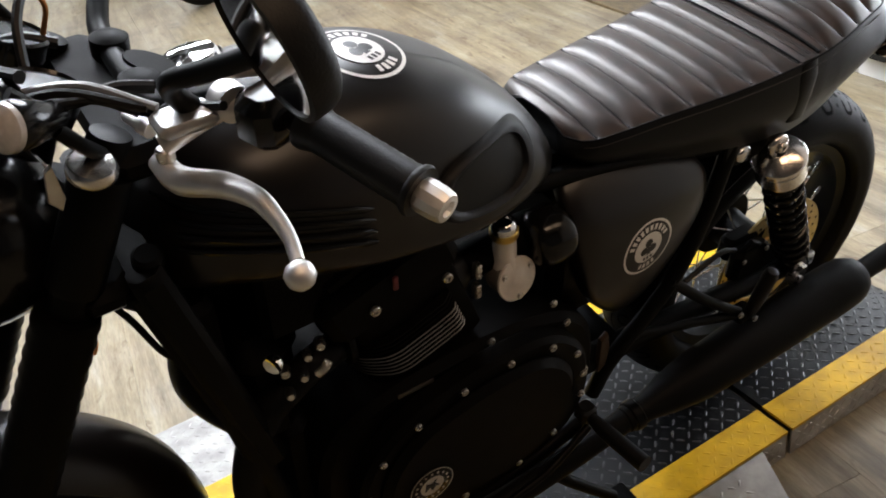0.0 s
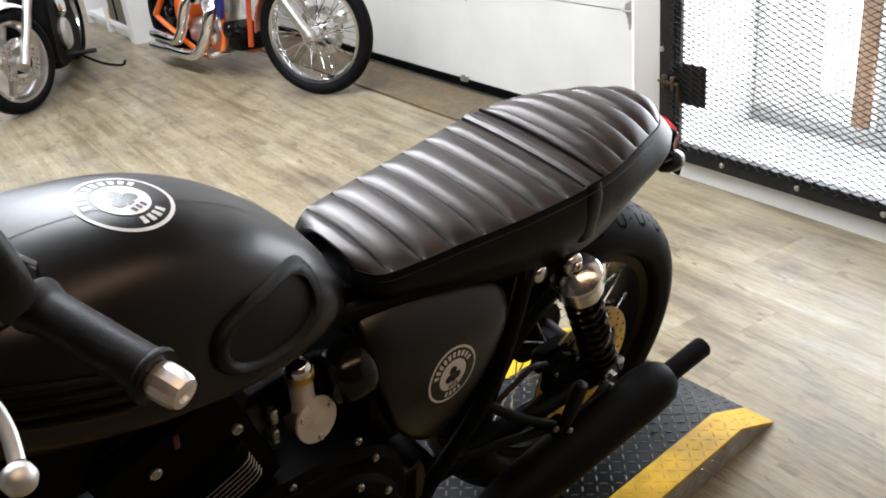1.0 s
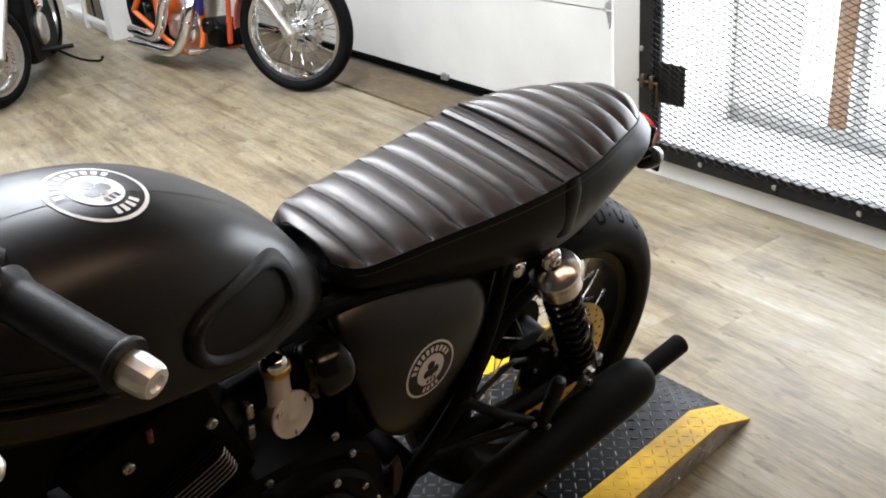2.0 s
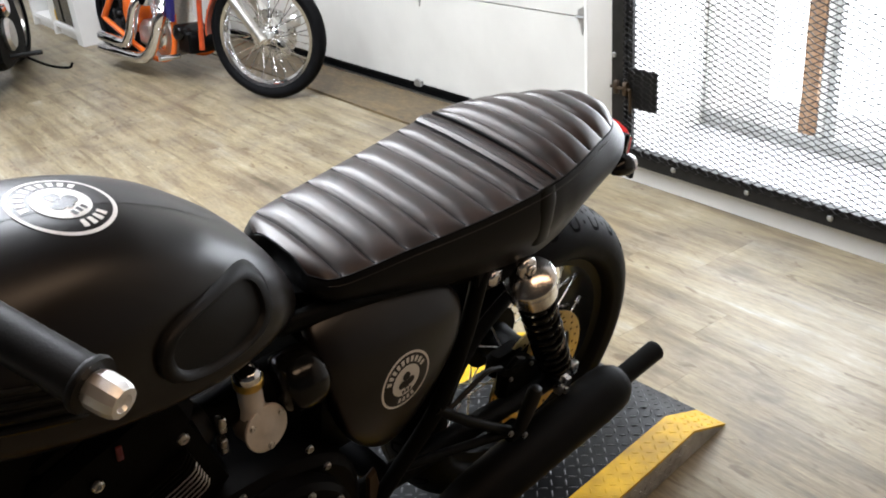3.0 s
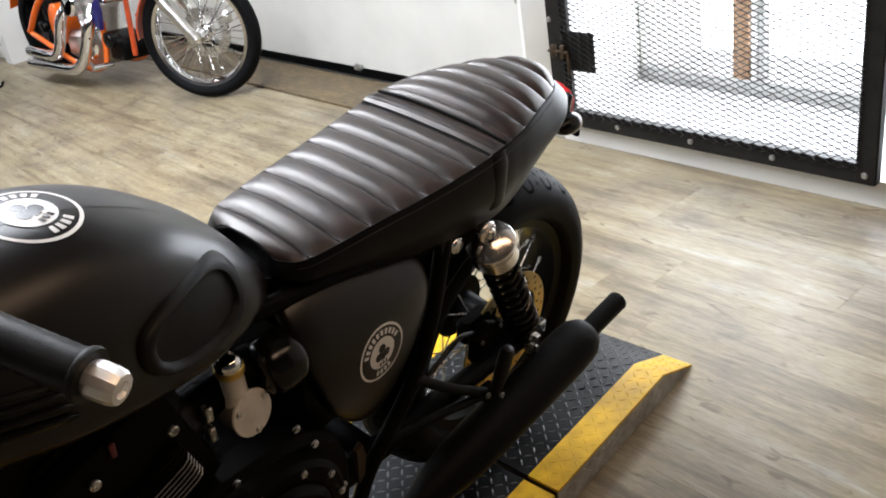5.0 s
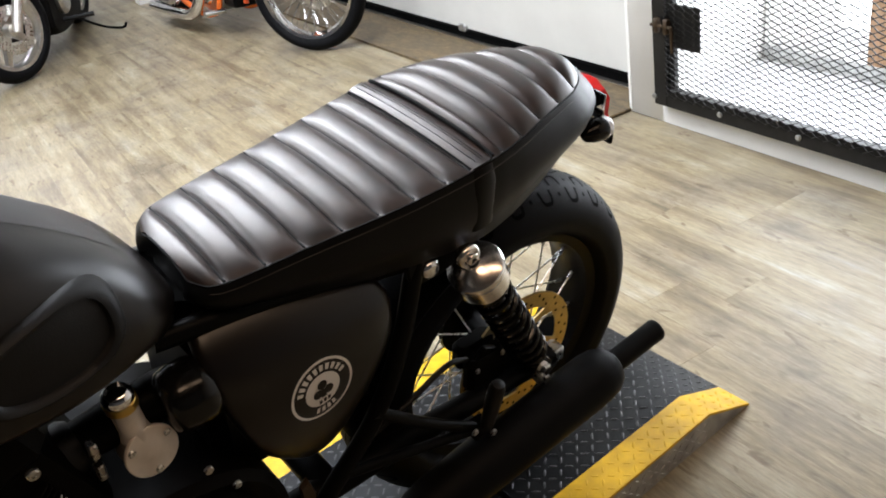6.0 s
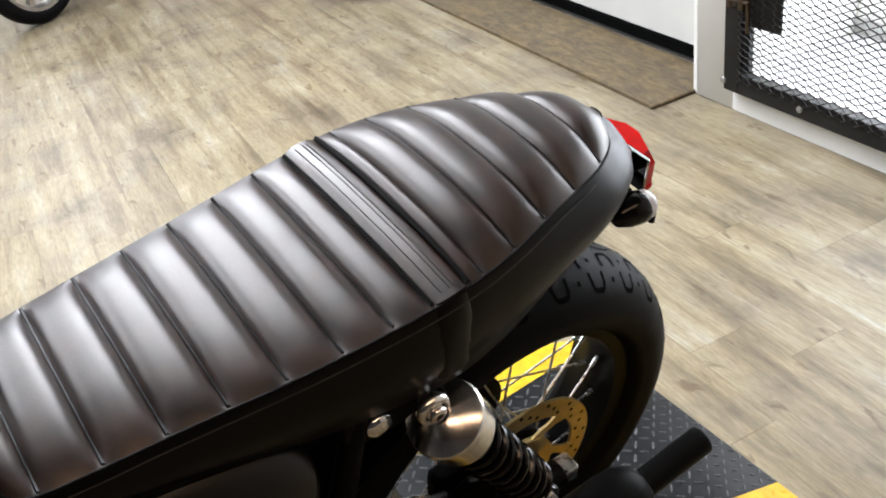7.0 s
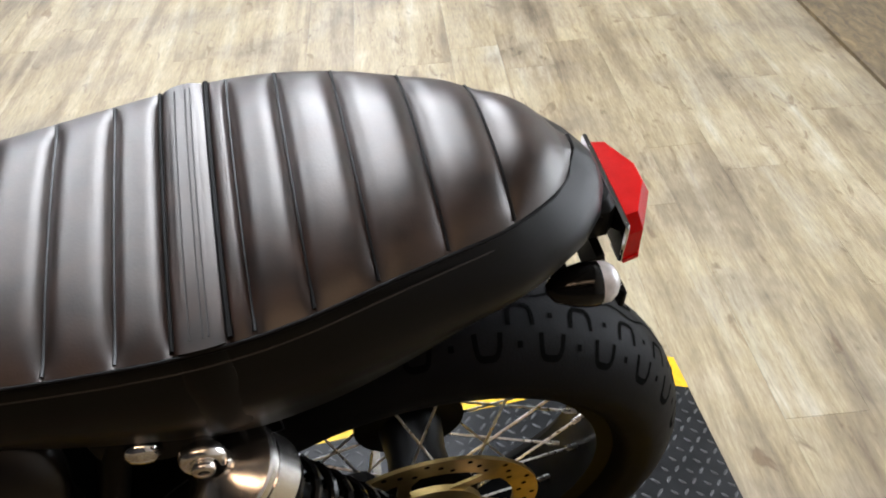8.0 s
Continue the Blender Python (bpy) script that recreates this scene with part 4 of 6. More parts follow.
front_wheel, front_tyre = spoke_wheel("front_wheel", 0.315, 0.105, 0.232, "black spoked front wheel", parent=bike, m=FW_F)


def mirrored(fn, *args):
    for side in (-1, 1):
        fn(side, *args)


# frame, swingarm and under-seat parts
def chassis():
    fr = part("frame", Shape().tube([(-0.245, -0.105, 0.70), (-0.285, -0.118, 0.58), (-0.345, -0.127, 0.47), (-0.44, -0.125, 0.36), (-0.47, -0.12, 0.28)], 0.0135, 12)
              .tube([(-0.245, 0.105, 0.70), (-0.285, 0.118, 0.58), (-0.345, 0.127, 0.47), (-0.44, 0.125, 0.36), (-0.47, 0.12, 0.28)], 0.0135, 12)
              .tube([(-0.60, -0.075, 0.75), (-0.45, -0.085, 0.735), (-0.30, -0.092, 0.705), (-0.18, -0.092, 0.70), (-0.02, -0.085, 0.725), (0.06, -0.05, 0.74), (0.075, 0, 0.742), (0.06, 0.05, 0.74), (-0.02, 0.085, 0.725), (-0.18, 0.092, 0.70), (-0.30, 0.092, 0.705), (-0.45, 0.085, 0.735), (-0.60, 0.075, 0.75)], 0.014, 12)
              .tube([(-1.06, 0, 0.93), (-0.95, 0, 0.80), (-0.75, 0, 0.76), (-0.58, 0, 0.74)], 0.024, 12)
              .tube([(-1.085, -0.05, 0.86), (-1.07, -0.10, 0.74), (-1.04, -0.12, 0.55), (-1.00, -0.12, 0.34), (-0.93, -0.12, 0.20), (-0.70, -0.12, 0.165), (-0.48, -0.12, 0.22)], 0.016, 12)
              .tube([(-1.085, 0.05, 0.86), (-1.07, 0.10, 0.74), (-1.04, 0.12, 0.55), (-1.00, 0.12, 0.34), (-0.93, 0.12, 0.20), (-0.70, 0.12, 0.165), (-0.48, 0.12, 0.22)], 0.016, 12), BLACK, bike, "black tubular steel frame")
    for side in (-1, 1):
        part("frame_lug", Shape().prism([(-0.265, 0.66), (-0.215, 0.655), (-0.155, 0.668), (-0.150, 0.705), (-0.19, 0.725), (-0.27, 0.72)], 0.106, 0.117, 0.003, Matrix(((1, 0, 0, 0), (0, 0, side, 0), (0, 1, 0, 0), (0, 0, 0, 1)))), BLACK, fr)
        m = axis((-0.231, side * 0.117, 0.679), (0, side, 0))
        part("frame_cap", Shape().lathe([(0.0150, 0), (0.0150, 0.003), (0.0135, 0.006), (0.009, 0.0085), (0.002, 0.0095)], 20, m), CHROME, fr, "small chrome dome cap")
    sw = Shape()
    for side in (-1, 1):
        sw.tube([(-0.49, side * 0.10, 0.35), (-0.30, side * 0.105, 0.345), (-0.05, side * 0.108, 0.325), (0.045, side * 0.108, 0.321)], [0.024, 0.021, 0.019, 0.021], 12)
    sw.tube([(-0.42, -0.10, 0.35), (-0.42, 0.10, 0.35)], 0.024, 12)
    arm = part("swingarm", sw, BLACK, bike, "black tubular swingarm")
    for side in (-1, 1):
        part("axle_nut", Shape().lathe([(0.017, 0), (0.017, 0.012), (0.014, 0.014), (0.008, 0.014), (0.008, 0.022)], 6, axis((0.0, side * 0.128, 0.321), (0, side, 0))), STEEL, arm)
        part("chain_adjuster", Shape().box((0.055, side * 0.108, 0.321), (0.03, 0.03, 0.03), 0.003), STEEL, arm)
    # battery box and inner mudguard fill the middle
    part("battery_box", Shape().box((-0.44, 0, 0.60), (0.25, 0.20, 0.26), 0.02), BLACK, bike, "black electrics box behind the side covers")
    rows = []
    for k in range(25):
        a = radians(112 + 60 * k / 24)
        rows.append([(math.cos(a) * (0.352 - abs(v) * 0.012 * (abs(v) > 0.9)), 0.088 * v, AXLE + math.sin(a) * (0.352 - 0.035 * abs(v) ** 3)) for v in (-1, -0.8, -0.4, 0, 0.4, 0.8, 1)])
    back = [[(x * 0.985, y * 0.98, AXLE + (z - AXLE) * 0.985) for x, y, z in r] for r in rows]
    part("rear_mudguard", Shape().grid([r + b[::-1] for r, b in zip(rows, back)], wrap=True, caps=True), BLACK, bike, "black plastic rear mudguard", 50)


chassis()


def shock(side):
    top, low = Vector((-0.183, side * 0.140, 0.690)), Vector((-0.003, side * 0.125, 0.347))
    d = low - top
    n = d.length
    m = axis(top, d)
    s = part("shock_absorber", Shape().lathe([(0.012, 0.0), (0.0125, 0.30), (0.013, n - 0.02), (0.012, n)], 16, m), BLACK, bike, "chrome-capped rear shock absorber with a black spring")
    part("top_eye", Shape().tube([(0.0135 * math.cos(6.283185 * k / 16), 0.0, 0.0135 * math.sin(6.283185 * k / 16)) for k in range(16)], 0.0055, 14, 3, Matrix.Translation(top) @ Matrix.Diagonal((1, 1.35, 1, 1)), True), CAP, s, "chrome top eye")
    part("eye_bolt", Shape().lathe([(0.0095, -0.014), (0.0095, 0.0105), (0.009, 0.0123), (0.0078, 0.0132), (0.0045, 0.0135), (0.004, 0.010)], 28, axis(top, (0, side, 0))), CAP, s)
    part("top_cap", Shape().lathe([(0.008, 0.014), (0.018, 0.0175), (0.030, 0.0235), (0.0385, 0.0290), (0.0405, 0.0305), (0.0418, 0.033), (0.0418, 0.039), (0.0405, 0.041), (0.0385, 0.0415), (0.0385, 0.044), (0.0395, 0.045), (0.0395, 0.073), (0.034, 0.075), (0.012, 0.078)], 48, m), CAP, s, "polished chrome top cap", 22)
    coils = 9.5
    a, b = 0.078, n - 0.060
    line = [(0.0285 * math.cos(k * 0.3927), 0.0285 * math.sin(k * 0.3927), a + (b - a) * k / (coils * 16)) for k in range(int(coils * 16) + 1)]
    part("spring", Shape().tube(line, 0.0048, 8, 1, m), GLOSS, s, "black coil spring")
    part("spring_seat", Shape().lathe([(0.013, n - 0.066), (0.029, n - 0.063), (0.031, n - 0.056), (0.029, n - 0.048), (0.018, n - 0.040), (0.014, n - 0.028)], 28, m), GLOSS, s)
    part("bottom_eye", Shape().lathe([(0.012, -0.017), (0.019, -0.016), (0.019, 0.016), (0.012, 0.017)], 20, axis(low, (0, side, 0))), CAP, s)
    part("bottom_nut", Shape().lathe([(0.0115, 0.016), (0.0115, 0.024), (0.010, 0.027), (0.005, 0.027)], 6, axis(low, (0, side, 0))), CAP, s, "chrome lower nut")


mirrored(shock)


def exhaust(side):
    y = side
    pipe = [(-0.885, y * 0.08, 0.632), (-0.955, y * 0.10, 0.630), (-1.015, y * 0.11, 0.598), (-1.050, y * 0.115, 0.525), (-1.054, y * 0.12, 0.440), (-1.015, y * 0.13, 0.335), (-0.94, y * 0.145, 0.215), (-0.80, y * 0.155, 0.175), (-0.60, y * 0.160, 0.190), (-0.41, y * 0.165, 0.228)]
    e = part("exhaust", Shape().tube(pipe, 0.0215, 18, 8), PIPE, bike, "matt black exhaust pipe and tapered silencer")
    a, b = Vector((-0.43, y * 0.165, 0.224)), Vector((0.257, y * 0.181, 0.300))
    n = (b - a).length
    m = axis(a, b - a)
    part("silencer", Shape().lathe([(0.020, 0), (0.0235, 0.004), (0.0245, 0.05), (0.036, 0.10), (0.045, 0.16), (0.0485, 0.25), (0.0495, n - 0.20), (0.0485, n - 0.165), (0.0455, n - 0.143), (0.037, n - 0.125), (0.026, n - 0.117), (0.022, n - 0.116)], 40, m), PIPE, e, "matt black silencer")
    part("tail_pipe", Shape().lathe([(0.0205, n - 0.13), (0.0212, n - 0.01), (0.0215, n - 0.002), (0.0208, n), (0.0185, n - 0.002), (0.0182, n - 0.10)], 32, m), PIPE, e)
    part("exhaust_clamp", Shape().lathe([(0.0250, 0.012), (0.0275, 0.014), (0.0275, 0.030), (0.0250, 0.032)], 28, m), BLACK, e)
    part("port_flange", Shape().lathe([(0.032, 0), (0.034, 0.003), (0.034, 0.010), (0.024, 0.016)], 20, axis((-0.885, y * 0.08, 0.632), (-1, 0, 0))), BLACK, e)


mirrored(exhaust)


def pegs(side):
    h = Shape().tube([(-0.345, side * 0.130, 0.485), (-0.26, side * 0.142, 0.405), (-0.175, side * 0.155, 0.340)], 0.0095, 10, 4)
    h.tube([(-0.41, side * 0.128, 0.395), (-0.29, side * 0.142, 0.365), (-0.170, side * 0.155, 0.332)], 0.0085, 10, 4)
    h.box((-0.165, side * 0.155, 0.333), (0.035, 0.03, 0.03), 0.005)
    g = part("peg_hanger", h, BLACK, bike, "black passenger footrest hanger")
    part("passenger_footrest", Shape().lathe([(0.005, 0), (0.009, 0.004), (0.0115, 0.02), (0.0135, 0.07), (0.0135, 0.100), (0.010, 0.110), (0.004, 0.1125)], 20, axis((-0.163, side * 0.168, 0.335), (0.12, side * 0.10, 1))), GRIP, g, "folded-up rubber passenger footrest")
    again("bolt", BOLT, axis((-0.185, side * 0.166, 0.348), (0, side, 0)), g)
    again("bolt", BOLT, axis((-0.150, side * 0.172, 0.326), (0, side, 0)), g)
    r = part("rider_footrest", Shape().tube([(-0.515, side * 0.17, 0.30), (-0.512, side * 0.205, 0.298), (-0.505, side * 0.285, 0.302)], [0.009, 0.0135, 0.0145], 14, 3).box((-0.515, side * 0.155, 0.30), (0.03, 0.03, 0.03), 0.005), GRIP, bike, "rubber rider footrest")


mirrored(pegs)

XZ = Matrix(((1, 0, 0, 0), (0, 0, 1, 0), (0, 1, 0, 0), (0, 0, 0, 1)))      # outlines given in x and z, depth along y


def smooth_ring(pts, steps=5):
    out, n = [], len(pts)
    for i in range(n):
        a, b, c, d = (Vector((*pts[(i + k) % n], 0)) for k in (-1, 0, 1, 2))
        for s in range(steps):
            t = s / steps
            p = 0.5 * (2 * b + (c - a) * t + (2 * a - 5 * b + 4 * c - d) * t * t + (3 * b - a - 3 * c + d) * t ** 3)
            out.append((p.x, p.y))
    return out


def engine():
    e = part("engine", Shape().prism(smooth_ring([(-0.95, 0.30), (-0.97, 0.42), (-0.93, 0.52), (-0.80, 0.560), (-0.62, 0.555), (-0.52, 0.50), (-0.49, 0.38), (-0.52, 0.26), (-0.65, 0.2), (-0.85, 0.21)], 4), -0.135, 0.135, 0.012, XZ), CASE, bike, "black parallel-twin engine with polished fin edges")
    rim = [(-0.930, 0.400), (-0.905, 0.470), (-0.850, 0.520), (-0.765, 0.548), (-0.689, 0.556), (-0.612, 0.545), (-0.555, 0.495), (-0.535, 0.430), (-0.548, 0.365), (-0.595, 0.308), (-0.66, 0.280), (-0.76, 0.276), (-0.86, 0.294), (-0.915, 0.340)]
    part("engine_cover", Shape().prism(smooth_ring(rim, 4), -0.168, -0.130, 0.008, XZ).prism(smooth_ring([(-0.74 + (x + 0.74) * 0.84, 0.42 + (z - 0.42) * 0.82) for x, z in rim], 4), -0.182, -0.160, 0.012, XZ), CASE, e, "black cast engine side cover")
    for x, z in ((-0.616, 0.531), (-0.567, 0.488), (-0.549, 0.434), (-0.548, 0.385), (-0.689, 0.543), (-0.765, 0.535), (-0.838, 0.512), (-0.893, 0.470), (-0.918, 0.405), (-0.905, 0.348), (-0.84, 0.303), (-0.76, 0.287), (-0.66, 0.292), (-0.595, 0.322)):
        again("bolt", BOLT, axis((x, -0.168, z), (0, -1, 0)), e)
    for x, z in ((-0.70, 0.585), (-0.595, 0.60), (-0.565, 0.545), (-0.53, 0.36), (-0.515, 0.41)):
        again("bolt", BOLT, axis((x, -0.136, z - 0.02), (0, -1, 0)), e)
    # round badge
    b = part("badge", Shape().lathe([(0.036, 0), (0.036, 0.002), (0.034, 0.003), (0.002, 0.003)], 40, axis((-0.828, -0.182, 0.388), (0, -1, 0))), GLOSS, e, "round black and silver engine badge")
    bm = axis((-0.828, -0.185, 0.388), (0, -1, 0))
    for r0, r1 in ((0.0335, 0.035), (0.0, 0.019)):
        rows = [[(r * math.cos(6.283185 * k / 40), r * math.sin(6.283185 * k / 40), h) for k in range(40)] for r, h in ((r0 + 0.0002, 0.0002), (r0 + 0.0002, 0.0006), (r1, 0.0006), (r1, 0.0002))]
        part("badge_ring", Shape().grid(rows, wrap=True, around=True, m=bm), ALLOY, b)
    for k in range(16):
        a = 6.283185 * k / 16
        part("lettering_bar", Shape().box((0.026 * math.cos(a), 0.026 * math.sin(a), 0.0005), (0.0032, 0.0032, 0.0006), 0, bm), ALLOY, b)
    part("badge_motif", Shape().prism([(-0.012, -0.008), (-0.004, -0.002), (0.0, -0.012), (0.006, -0.004), (0.013, -0.006), (0.005, 0.004), (0.008, 0.012), (-0.002, 0.006), (-0.010, 0.010)], 0.0006, 0.0011, 0, bm), GLOSS, b)
    # cylinders and head, with fins tilted as the block is
    tilt = pose(-0.79, 0, 0.60, 0, -20, 0)
    part("cylinder_block", Shape().prism(smooth_ring([(-0.085, -0.075), (-0.05, -0.115), (0.05, -0.115), (0.085, -0.09), (0.085, 0.09), (0.05, 0.115), (-0.05, 0.115), (-0.085, 0.075)], 3), -0.05, 0.115, 0.004, tilt), CASE, e)
    for k in range(9):
        z = -0.006 + k * 0.0083
        ring = [(-0.100, -0.055), (-0.086, -0.094), (-0.060, -0.120), (-0.040, -0.1285), (-0.020, -0.130), (0.044, -0.130), (0.058, -0.121), (0.064, -0.09), (0.064, 0.09), (0.044, 0.130), (-0.02, 0.130), (-0.06, 0.120), (-0.100, 0.055)]
        fin = part("cooling_fin", Shape().prism(ring, z - 0.0014, z + 0.0014, 0.0005, tilt), CASE, e)
        if k < 6:
            edge = Shape().tube([(x, y - 0.0004, z) for x, y in ring[:7]], 0.0008, 6, 3, tilt)
            part("fin_edge", edge, ALLOY, fin, "polished fin edge")
    part("cylinder_head", Shape().box((0.0, 0, 0.135), (0.19, 0.25, 0.085), 0.015, tilt).box((0.0, 0, 0.185), (0.16, 0.22, 0.04), 0.015, tilt), CASE, e, "black cylinder head and cam cover")
    for x, z in ((-0.034, 0.130), (0.062, 0.096)):
        again("bolt", BOLT, tilt @ axis((x, -0.126, z), (0, -1, 0)) @ Matrix.Diagonal((1.2, 1.2, 1.2, 1)), e)
    part("oil_line", Shape().tube([(-0.935, -0.135, 0.672), (-0.943, -0.138, 0.666), (-0.951, -0.135, 0.658)], 0.0055, 10), ALLOY, e, "bright oil line union")
    part("hose_tag", Shape().box((-0.838, -0.130, 0.742), (0.007, 0.004, 0.020), 0.001), TAG, e, "small dull red hose tag")
    part("plate_lettering", Shape().box((-0.82, -0.137, 0.545), (0.055, 0.002, 0.006), 0.0005, pose(0, 0, 0)), ALLOY, e, "small silver maker's strip")
    # sprocket cover, gear lever, stand bracket
    part("gear_lever", Shape().tube([(-0.53, -0.18, 0.30), (-0.62, -0.195, 0.265), (-0.71, -0.20, 0.245), (-0.72, -0.235, 0.247), (-0.72, -0.255, 0.247)], [0.007, 0.006, 0.006, 0.009, 0.009], 10), BLACK, e)
    part("radiator", Shape().box((0, 0, 0), (0.036, 0.27, 0.37), 0.008, pose(-1.060, 0, 0.705, 0, -12.9, 0)).box((-0.021, 0, 0), (0.01, 0.25, 0.33), 0.002, pose(-1.060, 0, 0.705, 0, -12.9, 0)), BLACK, bike, "black radiator ahead of the engine")
    part("radiator_cap", Shape().lathe([(0.016, 0), (0.016, 0.01), (0.012, 0.014)], 12, axis((-1.092, -0.105, 0.885), (0, -0.2, 1))), BLACK, bike)
    # black blocks added to fill the see-through gap, so that it stays dark
    for c, d, r in (((-1.0, 0, 0.60), (0.09, 0.20, 0.18), 0.03), ((-0.98, 0, 0.42), (0.08, 0.20, 0.26), 0.03), ((-0.945, 0, 0.765), (0.10, 0.21, 0.13), 0.01), ((-1.062, 0, 0.74), (0.045, 0.21, 0.12), 0.01), ((-0.99, 0.045, 0.68), (0.14, 0.09, 0.24), 0.01)):
        part("air_duct", Shape().box(c, d, r), CASE, bike, "black block added behind the radiator to darken the gap")
    part("horn", Shape().lathe([(0.006, -0.010), (0.011, -0.006), (0.012, 0.0), (0.011, 0.003), (0.004, 0.001)], 20, axis((-1.00, -0.130, 0.70), (-0.7, -0.6, 0.1))), CHROME, bike, "small chrome horn")
    # clustered unions between radiator and head
    for x, y, z, r in ((-0.985, -0.12, 0.675, 0.007), (-0.965, -0.125, 0.66, 0.006), (-0.955, -0.12, 0.685, 0.006), (-0.985, -0.125, 0.64, 0.006), (-0.94, -0.125, 0.70, 0.007)):
        part("hose_clip", Shape().lathe([(r, 0), (r, 0.012), (r * 0.7, 0.016)], 8, axis((x, y, z), (-0.3, -1, 0.3))), STEEL, bike)


engine()


def carburettor(side):
    y = side
    c = part("carburettor", Shape().tube([(-0.72, y * 0.065, 0.652), (-0.69, y * 0.066, 0.655), (-0.60, y * 0.068, 0.662), (-0.57, y * 0.07, 0.665)], [0.024, 0.026, 0.030, 0.026], 20, 4), CASE, bike, "carburettor-style throttle body with alloy covers")
    part("body_disc", Shape().lathe([(0.0318, -0.005), (0.0330, -0.004), (0.0330, -0.001), (0.0318, 0.0), (0.011, 0.0), (0.010, 0.0006), (0.003, 0.0006)], 40, axis((-0.644, y * 0.116, 0.635), (0.10, y, 0.22))), CARB, c, "round alloy cover with three screws")
    part("float_chamber", Shape().lathe([(0.022, -0.045), (0.028, -0.034), (0.0292, -0.006), (0.028, -0.0045)], 32, axis((-0.644, y * 0.116, 0.635), (0.10, y, 0.22))), CAST, c, "dull alloy chamber behind the cover")
    dm = axis((-0.644, y * 0.116, 0.635), (0.10, y, 0.22))
    for k in range(3):
        a = 2.0944 * k + 0.5
        again("bolt", BOLT, dm @ pose(0.0262 * math.cos(a), 0.0262 * math.sin(a), 0) @ Matrix.Diagonal((0.75, 0.75, 0.7, 1)), c)
    tm = axis((-0.650, y * 0.094, 0.652), (-0.10, y * 0.03, 1)) @ Matrix.Diagonal((1.0, 1.0, 1.20, 1))
    part("tower", Shape().lathe([(0.019, 0), (0.0160, 0.012), (0.0160, 0.046), (0.015, 0.048)], 28, tm), CARB, c, "alloy slide tower")
    part("brass_band", Shape().lathe([(0.0182, 0.044), (0.0192, 0.045), (0.0192, 0.053), (0.0182, 0.054)], 28, tm), BRASS, c, "brass band")
    part("tower_cap", Shape().lathe([(0.0178, 0.054), (0.0178, 0.060), (0.015, 0.064), (0.012, 0.0655), (0.0105, 0.061), (0.002, 0.060)], 28, tm), CHROME, c)
    for z in (0.668, 0.632):
        part("linkage", Shape().box((-0.700, y * 0.100, z), (0.010, 0.014, 0.024), 0.002), STEEL, c)
    part("intake_boot", Shape().lathe([(0.030, -0.045), (0.034, -0.04), (0.034, 0.02), (0.028, 0.03)], 24, axis((-0.735, y * 0.065, 0.650), (1, 0, 0.1))), GRIP, c)
    drum = Shape().lathe([(0.018, -0.034), (0.032, -0.031), (0.040, -0.022), (0.0425, -0.006), (0.0425, 0.012), (0.0385, 0.024), (0.028, 0.030), (0.014, 0.031)], 40, axis((-0.582, y * 0.098, 0.672), (1, 0, 0.05)))
    part("intake_drum", drum, GLOSS, c, "rounded gloss black intake drum", 60)


mirrored(carburettor)


